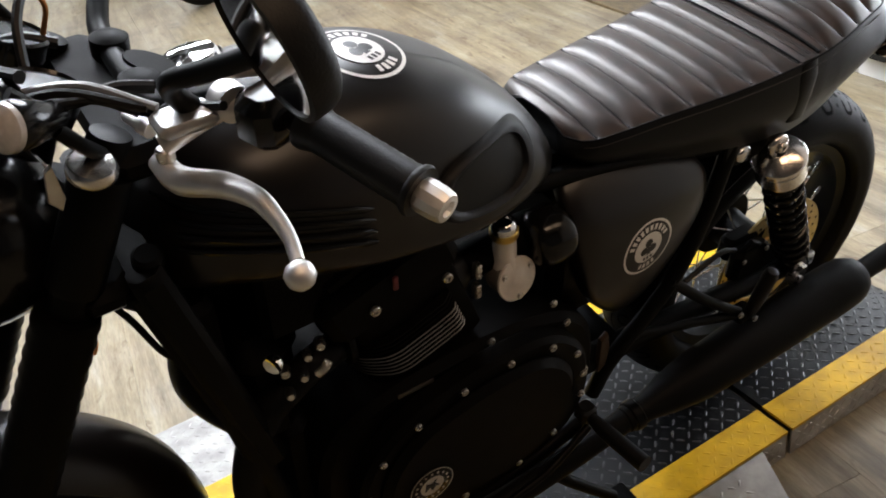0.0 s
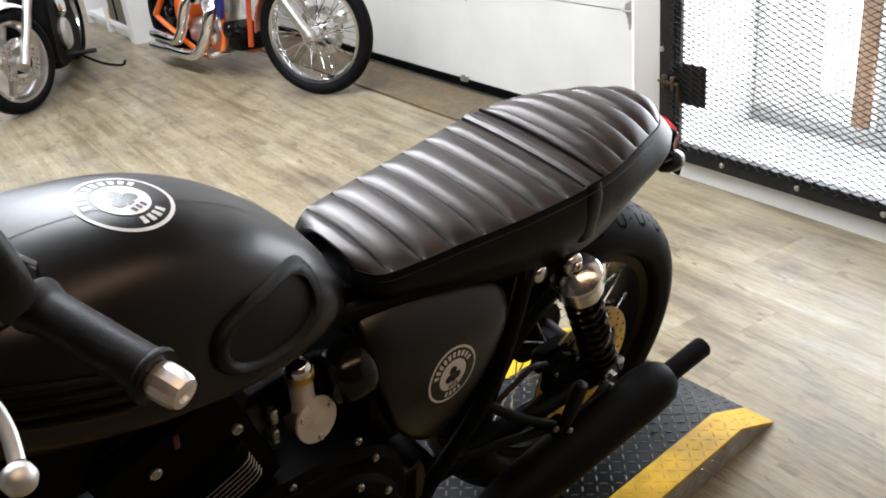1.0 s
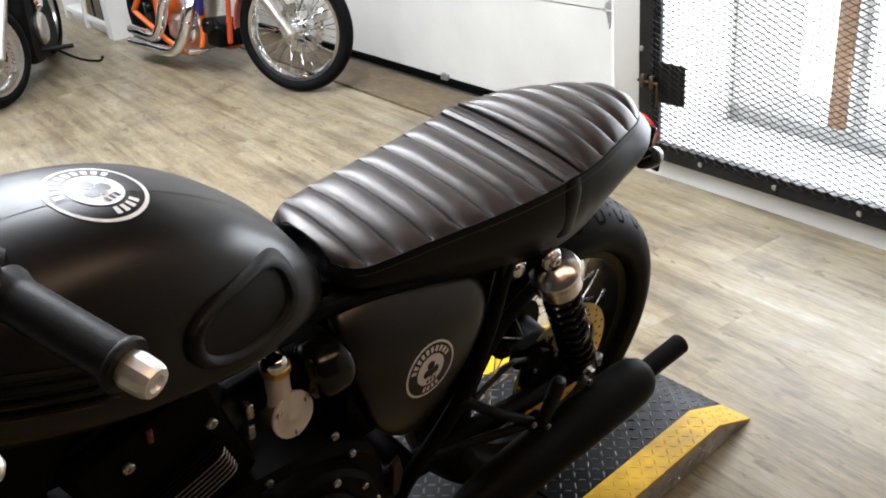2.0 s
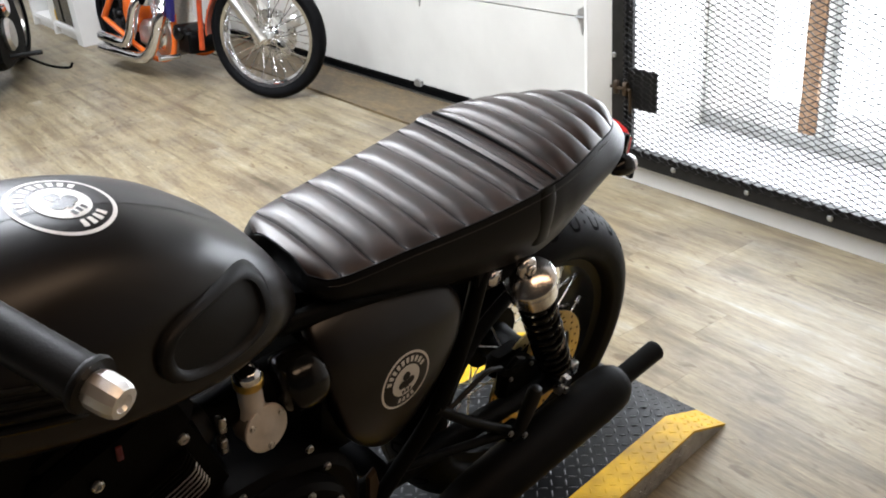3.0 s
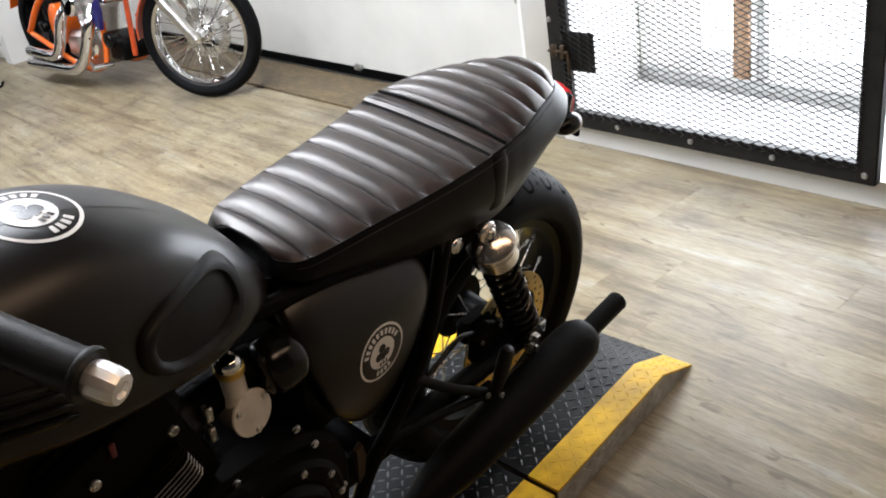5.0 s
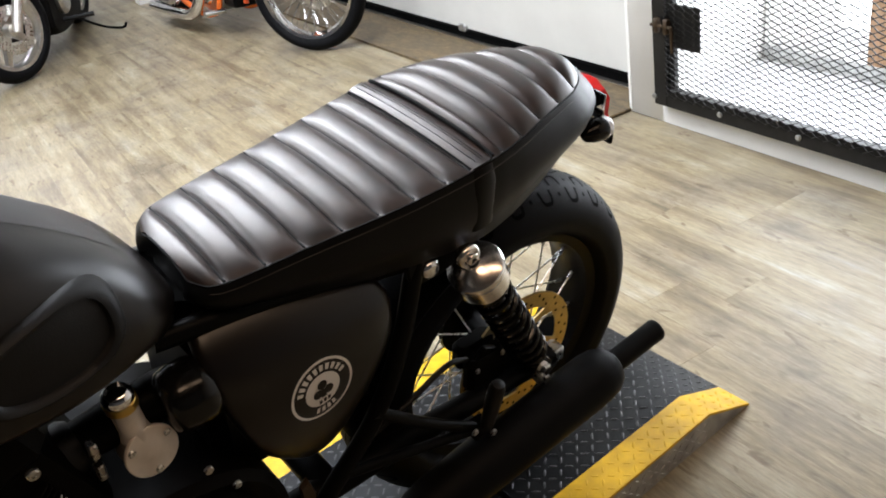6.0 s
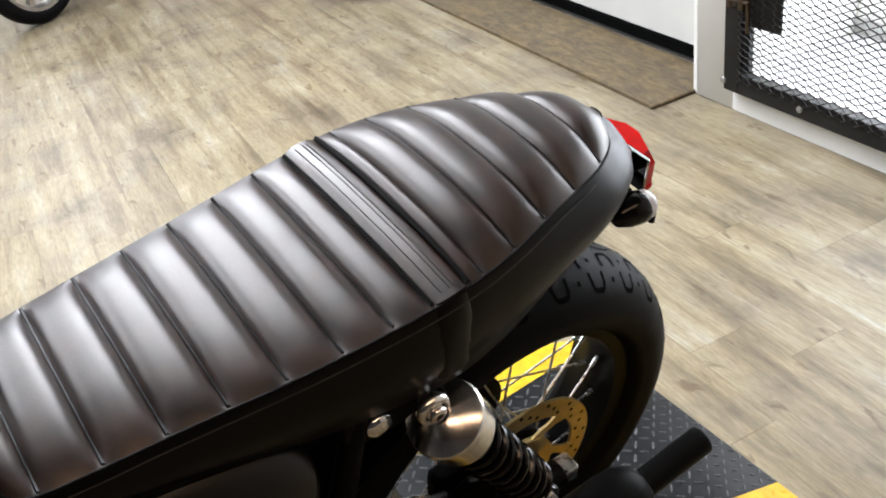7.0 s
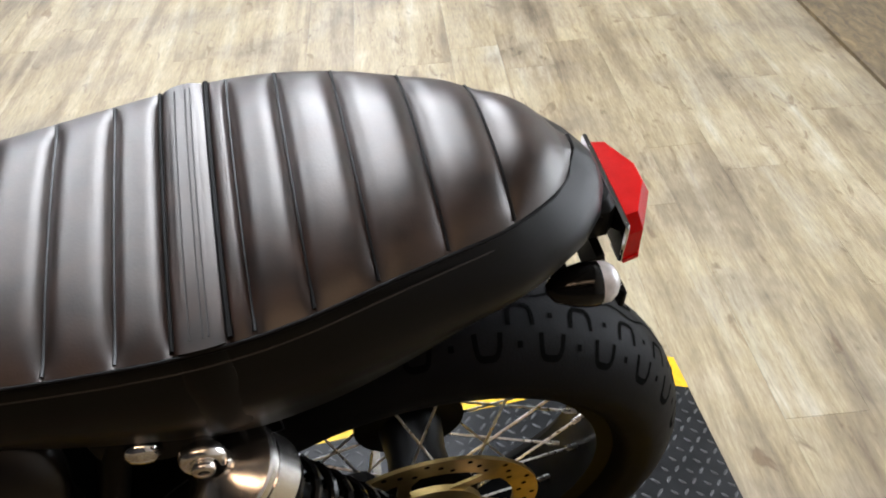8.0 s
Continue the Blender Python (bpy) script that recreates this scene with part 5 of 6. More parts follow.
def front_end():
    lo = Vector((-1.445, 0, 0.315))
    hi = Vector((-1.095, 0, 1.02))
    for side in (-1, 1):
        o = Vector((0, side * 0.10, 0))
        a, b = lo + o, hi + o
        m = axis(a, b - a)
        n = (b - a).length
        f = part("fork_leg", Shape().lathe([(0.018, -0.03), (0.028, -0.02), (0.029, 0.30), (0.027, 0.34)], 24, m), BLACK, bike, "black telescopic fork leg with a rubber gaiter")
        prof = []
        for k in range(27):
            prof.append((0.0325 if k % 2 else 0.0305, 0.335 + k * 0.0105))
        part("gaiter", Shape().lathe(prof, 24, m), CASE, f, "ribbed rubber gaiter")
        part("stanchion", Shape().lathe([(0.0205, 0.60), (0.0205, n), (0.018, n + 0.012), (0.006, n + 0.014)], 20, m), BLACK, f)
        part("fork_cap", Shape().lathe([(0.020, 0.0), (0.0215, 0.003), (0.0215, 0.009), (0.018, 0.0135), (0.009, 0.0150), (0.002, 0.0152)], 28, axis((-1.118, side * 0.125, 1.015), (0.25, side * 0.35, 1))), CAP, f, "polished fork top cap")
        part("headlamp_ear", Shape().lathe([(0.026, n - 0.15), (0.027, n - 0.145), (0.027, n - 0.03), (0.026, n - 0.025)], 20, m), BLACK, f)
    d = (hi - lo).normalized()
    stem = part("steering_stem", Shape().tube([hi + d * -0.20 + Vector((0.045, 0, 0)), hi + Vector((0.045, 0, 0.01))], 0.026, 16, 1), CASE, bike, "black steering stem and fork clamps")
    for off in (-0.02, -0.17):
        part("fork_clamp", Shape().box(hi + d * off, (0.055, 0.25, 0.035), 0.012, None), CASE, stem)
    rows = []
    for k in range(25):
        a = radians(-12 + 118 * k / 24)
        row = []
        for v in (-1, -0.85, -0.5, 0, 0.5, 0.85, 1):
            r = 0.345 - 0.045 * abs(v) ** 2.6
            row.append((-1.468 + r * math.cos(a), 0.068 * v, 0.340 + r * math.sin(a)))
        rows.append(row)
    back = [[(-1.468 + (x + 1.468) * 0.985, y * 0.97, 0.340 + (z - 0.340) * 0.985) for x, y, z in r] for r in rows]
    part("front_mudguard", Shape().grid([r + b[::-1] for r, b in zip(rows, back)], wrap=True, caps=True), PAINT, bike, "satin black front mudguard", 50)
    hl = axis((-1.235, 0, 0.905), (-1, 0, 0))
    h = part("headlamp", Shape().lathe([(0.02, -0.075), (0.06, -0.06), (0.085, -0.025), (0.090, 0.02), (0.090, 0.045), (0.086, 0.05)], 40, hl), GLOSS, bike, "black round headlamp")
    part("headlamp_rim", Shape().lathe([(0.086, 0.045), (0.094, 0.047), (0.095, 0.058), (0.088, 0.066), (0.084, 0.060)], 40, hl), CHROME, h, "chrome headlamp rim")
    part("headlamp_lens", Shape().lathe([(0.085, 0.056), (0.06, 0.068), (0.03, 0.075), (0.002, 0.077)], 40, hl), CLEAR, h)
    for side in (-1, 1):
        g = axis((-1.160, side * 0.055, 1.055), (0.42, 0, 1)) @ Matrix.Scale(0.72, 4)
        p = part("gauge", Shape().lathe([(0.020, -0.045), (0.038, -0.035), (0.044, -0.01), (0.045, 0.012)], 32, g), GLOSS, bike, "black round instrument")
        part("gauge_rim", Shape().lathe([(0.0445, 0.010), (0.048, 0.012), (0.048, 0.018), (0.044, 0.021), (0.041, 0.017)], 32, g), GLOSS, p)
        part("gauge_glass", Shape().lathe([(0.0435, 0.0155), (0.002, 0.017)], 32, g), CASE, p)
        i = axis((-1.196, side * 0.155, 1.096), (-0.75, side * 0.5, 0.35)) @ Matrix.Scale(0.85, 4)
        t = part("front_indicator", Shape().lathe([(0.006, -0.065), (0.014, -0.055), (0.022, -0.02), (0.0245, 0.0), (0.023, 0.003)], 28, i), GLOSS, bike, "bullet-shaped front indicator with a clear lens")
        part("indicator_lens", Shape().lathe([(0.0235, 0.001), (0.0225, 0.008), (0.016, 0.014), (0.002, 0.017)], 28, i), CLEAR, t, "clear lens")
        part("indicator_stem", Shape().tube([(-1.120, side * 0.10, 1.00), (-1.150, side * 0.135, 1.05), (-1.165, side * 0.142, 1.075)], 0.007, 10, 1), BLACK, t)
    cab = ([(-1.088, -0.155, 1.075), (-1.14, -0.10, 1.085), (-1.20, -0.03, 1.04), (-1.21, 0.02, 0.93), (-1.13, 0.04, 0.80)],
           [(-1.095, -0.15, 1.074), (-1.16, -0.11, 1.088), (-1.22, -0.05, 1.03), (-1.22, 0.0, 0.88)],
           [(-1.045, -0.19, 1.080), (-1.075, -0.12, 1.050), (-1.080, -0.06, 0.98), (-1.07, -0.03, 0.88)],
           [(-1.06, 0.20, 1.085), (-1.15, 0.12, 1.10), (-1.20, 0.03, 1.03), (-1.15, -0.03, 0.90)],
           [(-1.17, -0.055, 0.82), (-1.13, -0.08, 0.80), (-1.10, -0.075, 0.77), (-1.115, -0.02, 0.74)],
           [(-1.185, 0.02, 0.80), (-1.15, -0.03, 0.76), (-1.13, -0.06, 0.72), (-1.11, -0.07, 0.70)])
    for k, c in enumerate(cab):
        part("cable", Shape().tube(c, 0.0042 if k else 0.0036, 8, 8), GRIP if k else GALV, bike)
    for x, z in ((-1.145, 1.079), (-1.134, 1.063), (-1.125, 1.056), (-1.109, 1.062), (-1.175, 1.073), (-1.158, 1.070), (-1.099, 1.053)):
        again("clamp_bolt", BOLT, axis((x, -0.075, z), (0.3, -0.6, 0.7)) @ Matrix.Scale(0.75, 4), bike)
    for pts, r in (([(-1.186, -0.11, 1.098), (-1.168, -0.11, 1.080), (-1.138, -0.11, 1.075), (-1.106, -0.11, 1.076), (-1.078, -0.115, 1.070)], 0.0058),
                   ([(-1.200, -0.125, 1.070), (-1.172, -0.13, 1.086), (-1.151, -0.13, 1.088), (-1.125, -0.13, 1.080), (-1.100, -0.135, 1.062)], 0.0034),
                   ([(-1.170, -0.06, 1.082), (-1.185, -0.02, 1.075), (-1.178, 0.03, 1.070), (-1.150, 0.05, 1.062), (-1.120, 0.045, 1.05)], 0.0060),
                   ([(-1.112, 0.09, 1.10), (-1.130, 0.06, 1.105), (-1.150, 0.03, 1.085), (-1.160, 0.0, 1.05)], 0.0050)):
        part("cable", Shape().tube(pts, r, 8, 8), GRIP, bike)
    part("wire_joint", Shape().tube([(-1.127, 0.05, 1.104), (-1.120, 0.05, 1.085), (-1.130, 0.05, 1.058)], 0.0026, 8, 4), COPPER, bike, "copper-coloured wire")
    part("brake_line_union", Shape().tube([(-1.203, -0.085, 0.795), (-1.193, -0.087, 0.789)], 0.008, 10, 1), COPPER, bike, "copper-coloured brake line union")
    part("lever_bracket", Shape().prism([(-1.182, 1.02), (-1.175, 1.025), (-1.172, 0.990), (-1.178, 0.978), (-1.187, 0.990)], -0.112, -0.106, 0.001, XZ), ALLOY, bike)


fitted = set(bike.children)
front_end()
for ob in [c for c in bike.children if c not in fitted]:
    ob.location.x = 0.0 if ob.name.startswith("fork_leg") else 0.030


def bars():
    half = [(-0.956, -0.352, 1.079), (-0.992, -0.25, 1.094), (-1.025, -0.175, 1.092), (-1.060, -0.11, 1.063), (-1.072, -0.06, 1.050)]
    path = half + [(x, -y, z) for x, y, z in reversed(half)]
    h = part("handlebar", Shape().tube(path, 0.0112, 14, 6), BLACK, bike, "black handlebar with rubber grips")
    h.location = (0.027, 0.006, -0.021)
    for side in (-1, 1):
        part("handlebar_riser", Shape().lathe([(0.012, -0.035), (0.0165, -0.033), (0.0165, 0.006), (0.019, 0.008), (0.019, 0.026), (0.012, 0.030)], 20, axis((-1.072, side * 0.045, 1.035), (0.1, 0, 1))), CASE, h, "")
        a, b = Vector((-0.956, side * 0.352, 1.079)), Vector((-0.993, side * 0.247, 1.094))
        d = b - a
        n = d.length
        m = axis(a, d)
        prof = [(0.0205, 0.0), (0.0215, 0.003), (0.0205, 0.006)]
        prof += [(0.0175 + 0.0005 * (k % 2), 0.007 + k * 0.0044) for k in range(int((n - 0.012) / 0.0044))]
        prof += [(0.0215, n - 0.003), (0.0215, n + 0.001), (0.017, n + 0.002)]
        part("grip", Shape().lathe(prof, 28, m), GRIP, h, "worn black rubber grip")
        e = part("bar_end", Shape().lathe([(0.0130, 0.0), (0.0140, -0.002), (0.0144, -0.006), (0.0141, -0.016), (0.0132, -0.022), (0.0116, -0.0250), (0.0070, -0.0255), (0.0058, -0.022), (0.0010, -0.021)], 12, m), LEVER, h, "bare alloy bar end with flats", 25)
    # left switchgear, clutch perch and lever
    s = part("switch_housing", Shape().box((0, 0, 0), (0.042, 0.060, 0.046), 0.010, axis((-1.008, -0.213, 1.092), (0.0, 0.0, 1.0), (1, 0.33, 0))), GLOSS, h, "black switch housing")
    part("switch_button", Shape().box((-1.000, -0.225, 1.117), (0.018, 0.014, 0.006), 0.002), COPPER, s)
    part("switch_button", Shape().box((-0.985, -0.205, 1.100), (0.008, 0.014, 0.012), 0.002), BLACK, s)
    part("choke_lever", Shape().tube([(-1.000, -0.190, 1.118), (-1.025, -0.185, 1.124), (-1.050, -0.170, 1.120)], [0.006, 0.009, 0.006], 10), LEVER, s, "bright cast lever")
    p = part("clutch_perch", Shape().tube([(-1.025, -0.180, 1.093), (-1.060, -0.178, 1.083), (-1.090, -0.172, 1.068)], [0.011, 0.010, 0.010], 14).tube([(-1.033, -0.170, 1.093), (-1.030, -0.188, 1.093)], 0.0165, 16, 1), LEVER, h, "bare alloy clutch perch")
    part("perch_cover", Shape().box((-1.070, -0.176, 1.088), (0.050, 0.034, 0.012), 0.004), GALV, p, "dull grey reservoir cover")
    part("pivot_screw", Shape().lathe([(0.008, 0), (0.008, 0.010), (0.006, 0.012)], 12, axis((-1.090, -0.170, 1.052), (0, 0, 1))), STEEL, p)
    part("cable_adjuster", Shape().lathe([(0.0075, 0), (0.0075, 0.012), (0.0055, 0.014), (0.0055, 0.03), (0.003, 0.034)], 12, axis((-1.092, -0.150, 1.070), (-0.35, 0.9, 0.1))), LEVER, p)
    lev = [(-1.094, -0.158, 1.046), (-1.087, -0.187, 1.040), (-1.064, -0.225, 1.050), (-1.051, -0.262, 1.056), (-1.046, -0.285, 1.050), (-1.045, -0.305, 1.044), (-1.049, -0.326, 1.037)]
    part("clutch_lever", Shape().tube(lev, [0.0100, 0.0125, 0.0112, 0.0092, 0.0074, 0.0060, 0.0058], 14, 6).lathe([(0.001, -0.0125), (0.006, -0.0112), (0.0108, -0.006), (0.0125, 0), (0.0108, 0.006), (0.006, 0.0112), (0.001, 0.0125)], 20, pose(-1.0525, -0.336, 1.033)), LEVER, p, "bare alloy clutch lever with a ball end")
    st = [(-1.060, -0.168, 1.090), (-1.075, -0.178, 1.115), (-1.078, -0.195, 1.135), (-1.060, -0.225, 1.152), (-1.040, -0.265, 1.176), (-1.024, -0.300, 1.198), (-1.032, -0.320, 1.220)]
    mi = part("mirror", Shape().tube(st, [0.010, 0.009, 0.0085, 0.0085, 0.0085, 0.007, 0.006], 12, 5), BLACK, h, "round black bar mirror turned forward")
    g = axis((-1.052, -0.332, 1.220), (-0.978, -0.073, -0.268))
    part("mirror_head", Shape().lathe([(0.003, -0.026), (0.036, -0.0255), (0.047, -0.0237), (0.0520, -0.0195), (0.0540, -0.014), (0.0546, -0.004), (0.054, 0.002), (0.050, 0.003), (0.0495, 0.0)], 44, g), GRIP, mi, "black mirror housing")
    part("mirror_glass", Shape().lathe([(0.0495, 0.0004), (0.0495, 0.0012), (0.001, 0.0012)], 44, g), MIRROR, mi, "mirror glass")


bars()


def tail():
    lens = [(0.183, -0.055), (0.197, -0.052), (0.217, -0.013), (0.217, 0.013), (0.197, 0.052), (0.183, 0.055)]
    t = part("tail_lamp", Shape().box((0.155, 0, 0.750), (0.05, 0.075, 0.045), 0.008).prism([(0.07, -0.045), (0.165, -0.040), (0.165, 0.040), (0.07, 0.045)], 0.735, 0.765, 0.004), BLACK, bike, "faceted red tail lamp on a chrome backing plate")
    rows = []
    for z, k in ((0.716, 0.86), (0.721, 1.0), (0.752, 1.0), (0.765, 0.80)):
        rows.append([(0.183 + (x - 0.183) * k, y * (k if z > 0.72 else 1), z) for x, y in lens])
    part("lens", Shape().grid(rows, wrap=True, caps=True), RED, t, "red lens", 15)
    part("lens_rib", Shape().grid([[(0.184 + (x - 0.184) * 1.03, y * 1.03, z) for x, y in lens] for z in (0.717, 0.7215)], wrap=True, caps=True), RED, t, sharp=15)
    part("backing_plate", Shape().box((0.1805, 0, 0.742), (0.004, 0.114, 0.046), 0.0015), CHROME, t, "chrome backing plate")
    part("plate_bracket", Shape().prism([(0.165, 0.69), (0.172, 0.705), (0.168, 0.725), (0.160, 0.725), (0.158, 0.69)], -0.05, 0.05, 0.001, XZ), BLACK, t, "black number plate bracket")
    part("reflector", Shape().box((0.176, -0.074, 0.700), (0.006, 0.018, 0.020), 0.002, None), BLACK, t)
    for side in (-1, 1):
        i = axis((0.122, side * 0.078, 0.730), (1, side * 0.05, -0.03)) @ Matrix.Scale(0.86, 4)
        b = part("rear_indicator", Shape().lathe([(0.004, -0.018), (0.014, -0.010), (0.0205, 0.008), (0.0225, 0.022), (0.0225, 0.032), (0.021, 0.034)], 28, i), GLOSS, bike, "bullet-shaped rear indicator with a clear lens")
        part("indicator_lens", Shape().lathe([(0.0215, 0.032), (0.0205, 0.042), (0.0155, 0.049), (0.007, 0.054), (0.001, 0.055)], 28, i), CLEAR, b, "clear lens")
        part("indicator_stem", Shape().tube([(0.118, side * 0.03, 0.735), (0.124, side * 0.072, 0.731)], 0.008, 10, 1), BLACK, b)


tail()
part("side_stand", Shape().tube([(-0.60, -0.11, 0.20), (-0.54, -0.155, 0.13), (-0.455, -0.20, 0.062)], [0.013, 0.011, 0.010], 12).box((-0.447, -0.204, 0.055), (0.055, 0.045, 0.008), 0.003, None), BLACK, bike, "black side stand resting on the platform")
part("swingarm_plate", Shape().prism([(-0.475, 0.42), (-0.462, 0.43), (-0.452, 0.39), (-0.458, 0.35), (-0.472, 0.34)], -0.128, -0.118, 0.003, XZ), BRONZE, bike, "dull bronze pivot plate")


# ---- the other machines ----
def turned(x, y, deg):
    return pose(x, y, 0, 0, 0, deg)


def small_wheel(name, parent, m, r, w, rim_r, spokes, metal, label, lod=44):
    """Wheel with its axle along the frame's z: tyre, bright rim, hub, thin or cast spokes."""
    wh = part(name, Shape().lathe([(rim_r - 0.016, -w * 0.22), (rim_r - 0.010, -w * 0.36), (rim_r + 0.008, -w * 0.38), (rim_r - 0.004, -w * 0.25), (rim_r - 0.010, 0), (rim_r - 0.004, w * 0.25), (rim_r + 0.008, w * 0.38), (rim_r - 0.010, w * 0.36), (rim_r - 0.016, w * 0.22), (rim_r - 0.024, 0)], lod, m, closed=True), metal, parent, label)
    prof = tyre_profile(r, w, 16) + [(rim_r + 0.006, w * 0.32), (rim_r + 0.003, 0), (rim_r + 0.006, -w * 0.32)]
    part("tyre", Shape().lathe(prof, lod + 12, m, closed=True), RUBBER, wh, "black tyre", 60)
    part("hub", Shape().lathe([(0.012, -0.075), (0.035, -0.07), (0.045, -0.04), (0.03, -0.03), (0.03, 0.03), (0.045, 0.04), (0.035, 0.07), (0.012, 0.075)], 20, m), metal, wh)
    if spokes > 8:
        one = None
        for k in range(spokes):
            a = 6.283185 * k / spokes
            side = -1 if k % 2 else 1
            tw = 0.5 if (k // 2) % 2 else -0.5
            p = Vector((0.04 * math.cos(a + tw), 0.04 * math.sin(a + tw), 0.036 * side))
            q = Vector(((rim_r - 0.016) * math.cos(a), (rim_r - 0.016) * math.sin(a), 0.008 * side))
            if one is None:
                one = Shape().lathe([(0.0026, 0), (0.0026, (q - p).length)], 6).mesh("spoke", CHROME)
            again("spoke", one, m @ axis(p, q - p), wh)
    else:
        for k in range(spokes):
            a = 6.283185 * k / spokes
            pts = []
            for q, h in ((0.035, 0.030), (rim_r * 0.5, 0.020), (rim_r - 0.012, 0.014)):
                pts.append([(q * math.cos(a + e * h / q) , q * math.sin(a + e * h / q), f) for e, f in ((-1, -0.016), (1, -0.016), (1, 0.016), (-1, 0.016))])
            part("cast_spoke", Shape().grid(pts, wrap=True, caps=True, m=m), metal, wh)
    return wh


def chopper():
    c = thing("chopper", "bright orange custom chopper with chrome pipes and engine", "motorcycle", pose(0.925, 5.25, 0, 0, 0, -83.7) @ pose(0, 0, 0, -4, 0, 0))
    ax = lambda x, z: axis((x, 0, z), (0, 1, 0), (0, 0, 1))
    small_wheel("rear_wheel", c, ax(0, 0.315), 0.315, 0.19, 0.215, 5, GLOSS, "wide black rear wheel")
    fr = part("frame", Shape().tube([(-0.02, -0.14, 0.30), (0.22, -0.13, 0.50), (0.55, -0.08, 0.665), (0.85, -0.03, 0.78), (1.10, 0, 0.86)], 0.021, 12)
              .tube([(-0.02, 0.14, 0.30), (0.22, 0.13, 0.50), (0.55, 0.08, 0.665), (0.85, 0.03, 0.78), (1.10, 0, 0.86)], 0.021, 12)
              .tube([(0.97, -0.12, 0.40), (0.95, -0.13, 0.22), (0.88, -0.14, 0.13), (0.60, -0.14, 0.115), (0.0, -0.14, 0.29)], 0.018, 12)
              .tube([(0.97, 0.12, 0.40), (0.95, 0.13, 0.22), (0.88, 0.14, 0.13), (0.60, 0.14, 0.115), (0.0, 0.14, 0.29)], 0.018, 12), ORANGE, c, "orange tubular frame")
    part("front_downtube", Shape().tube([(1.16, 0, 0.88), (1.17, -0.04, 0.55), (1.16, -0.06, 0.20)], 0.016, 12), RUST, c, "dark orange downtube")
    rows = []
    for k in range(21):
        a = radians(66 + 92 * k / 20)
        rows.append([(0.345 * math.cos(a) * (1 - 0.06 * abs(v) ** 3), 0.115 * v, 0.315 + 0.345 * math.sin(a) * (1 - 0.06 * abs(v) ** 3)) for v in (-1, -0.9, -0.5, 0, 0.5, 0.9, 1)])
    inn = [[(x * 0.975, y * 0.97, 0.315 + (z - 0.315) * 0.975) for x, y, z in r] for r in rows]
    part("rear_fender", Shape().grid([r + b[::-1] for r, b in zip(rows, inn)], wrap=True, caps=True), ORANGE, c, "orange rear fender", 50)
    part("solo_seat", Shape().grid([[(x, w * v, z - 0.02 * v * v + (0 if s > 0 else -0.045)) for v, s in ((-1, 1), (-0.5, 1), (0, 1), (0.5, 1), (1, 1), (1, -1), (0, -1), (-1, -1))] for x, w, z in ((0.16, 0.05, 0.70), (0.22, 0.11, 0.675), (0.32, 0.12, 0.66), (0.43, 0.10, 0.68), (0.52, 0.05, 0.72))], wrap=True, caps=True), GLOSS, c, "black solo seat", 60)
    part("oil_tank", Shape().grid([[(0.36 + 0.09 * math.cos(a) * k, y, 0.36 + 0.13 * math.sin(a) * k) for a in [6.283185 * i / 20 for i in range(20)]] for y, k in ((-0.13, 0.85), (-0.12, 1), (0.12, 1), (0.13, 0.85))], wrap=True, caps=True), ORANGE, c, "orange oil tank", 40)
    part("fuel_tank", Shape().grid([[(x, w * math.cos(a), z + h * math.sin(a)) for a in [6.283185 * i / 20 for i in range(20)]] for x, w, z, h in ((0.55, 0.03, 0.76, 0.03), (0.68, 0.11, 0.80, 0.07), (0.9, 0.14, 0.86, 0.09), (1.05, 0.11, 0.90, 0.08), (1.13, 0.04, 0.90, 0.03))], wrap=True, caps=True), ORANGE, c, "orange fuel tank", 60)
    # V-twin: crankcase, two finned cylinders, covers
    e = part("engine", Shape().lathe([(0.10, -0.11), (0.135, -0.10), (0.14, 0.10), (0.10, 0.11)], 28, axis((0.72, 0, 0.245), (0, 1, 0))), ALLOY, c, "polished V-twin engine")
    for tilt, x in ((-24, 0.66), (24, 0.80)):
        m = pose(x, 0, 0.33, 0, tilt, 0)
        prof = []
        for k in range(22):
            prof.append((0.072 if k % 2 else 0.058, 0.02 + k * 0.0075))
        part("cylinder", Shape().lathe(prof, 24, m), ALLOY, e, "finned alloy cylinder")
        part("rocker_cover", Shape().box((0, 0, 0.225), (0.15, 0.16, 0.05), 0.014, m).box((0, 0, 0.262), (0.12, 0.13, 0.03), 0.012, m), CHROME, e, "chrome rocker cover")
        for y in (-0.075, -0.10):
            part("pushrod_tube", Shape().tube([m @ Vector((0.02, y, 0.0)), m @ Vector((0.0, y + 0.015, 0.20))], 0.011, 10, 1), CHROME, e)
    part("cam_cover", Shape().lathe([(0.085, 0.0), (0.09, 0.015), (0.08, 0.03), (0.03, 0.035)], 28, axis((0.74, -0.105, 0.25), (0, -1, 0))), CHROME, e, "chrome cam cover")
    part("air_cleaner", Shape().lathe([(0.075, 0.0), (0.080, 0.03), (0.07, 0.045), (0.02, 0.05)], 28, axis((0.66, -0.12, 0.50), (0, -1, 0.1))), CHROME, e, "round chrome air cleaner")
    part("gearbox", Shape().box((0.48, 0, 0.23), (0.20, 0.20, 0.17), 0.03), ALLOY, e)
    part("starter", Shape().lathe([(0.045, -0.09), (0.05, -0.08), (0.05, 0.08), (0.045, 0.09)], 20, axis((1.03, -0.06, 0.30), (0, 1, 0))), GLOSS, e)
    part("oil_cooler", Shape().box((1.05, -0.02, 0.24), (0.16, 0.20, 0.13), 0.015), BLACK, c)
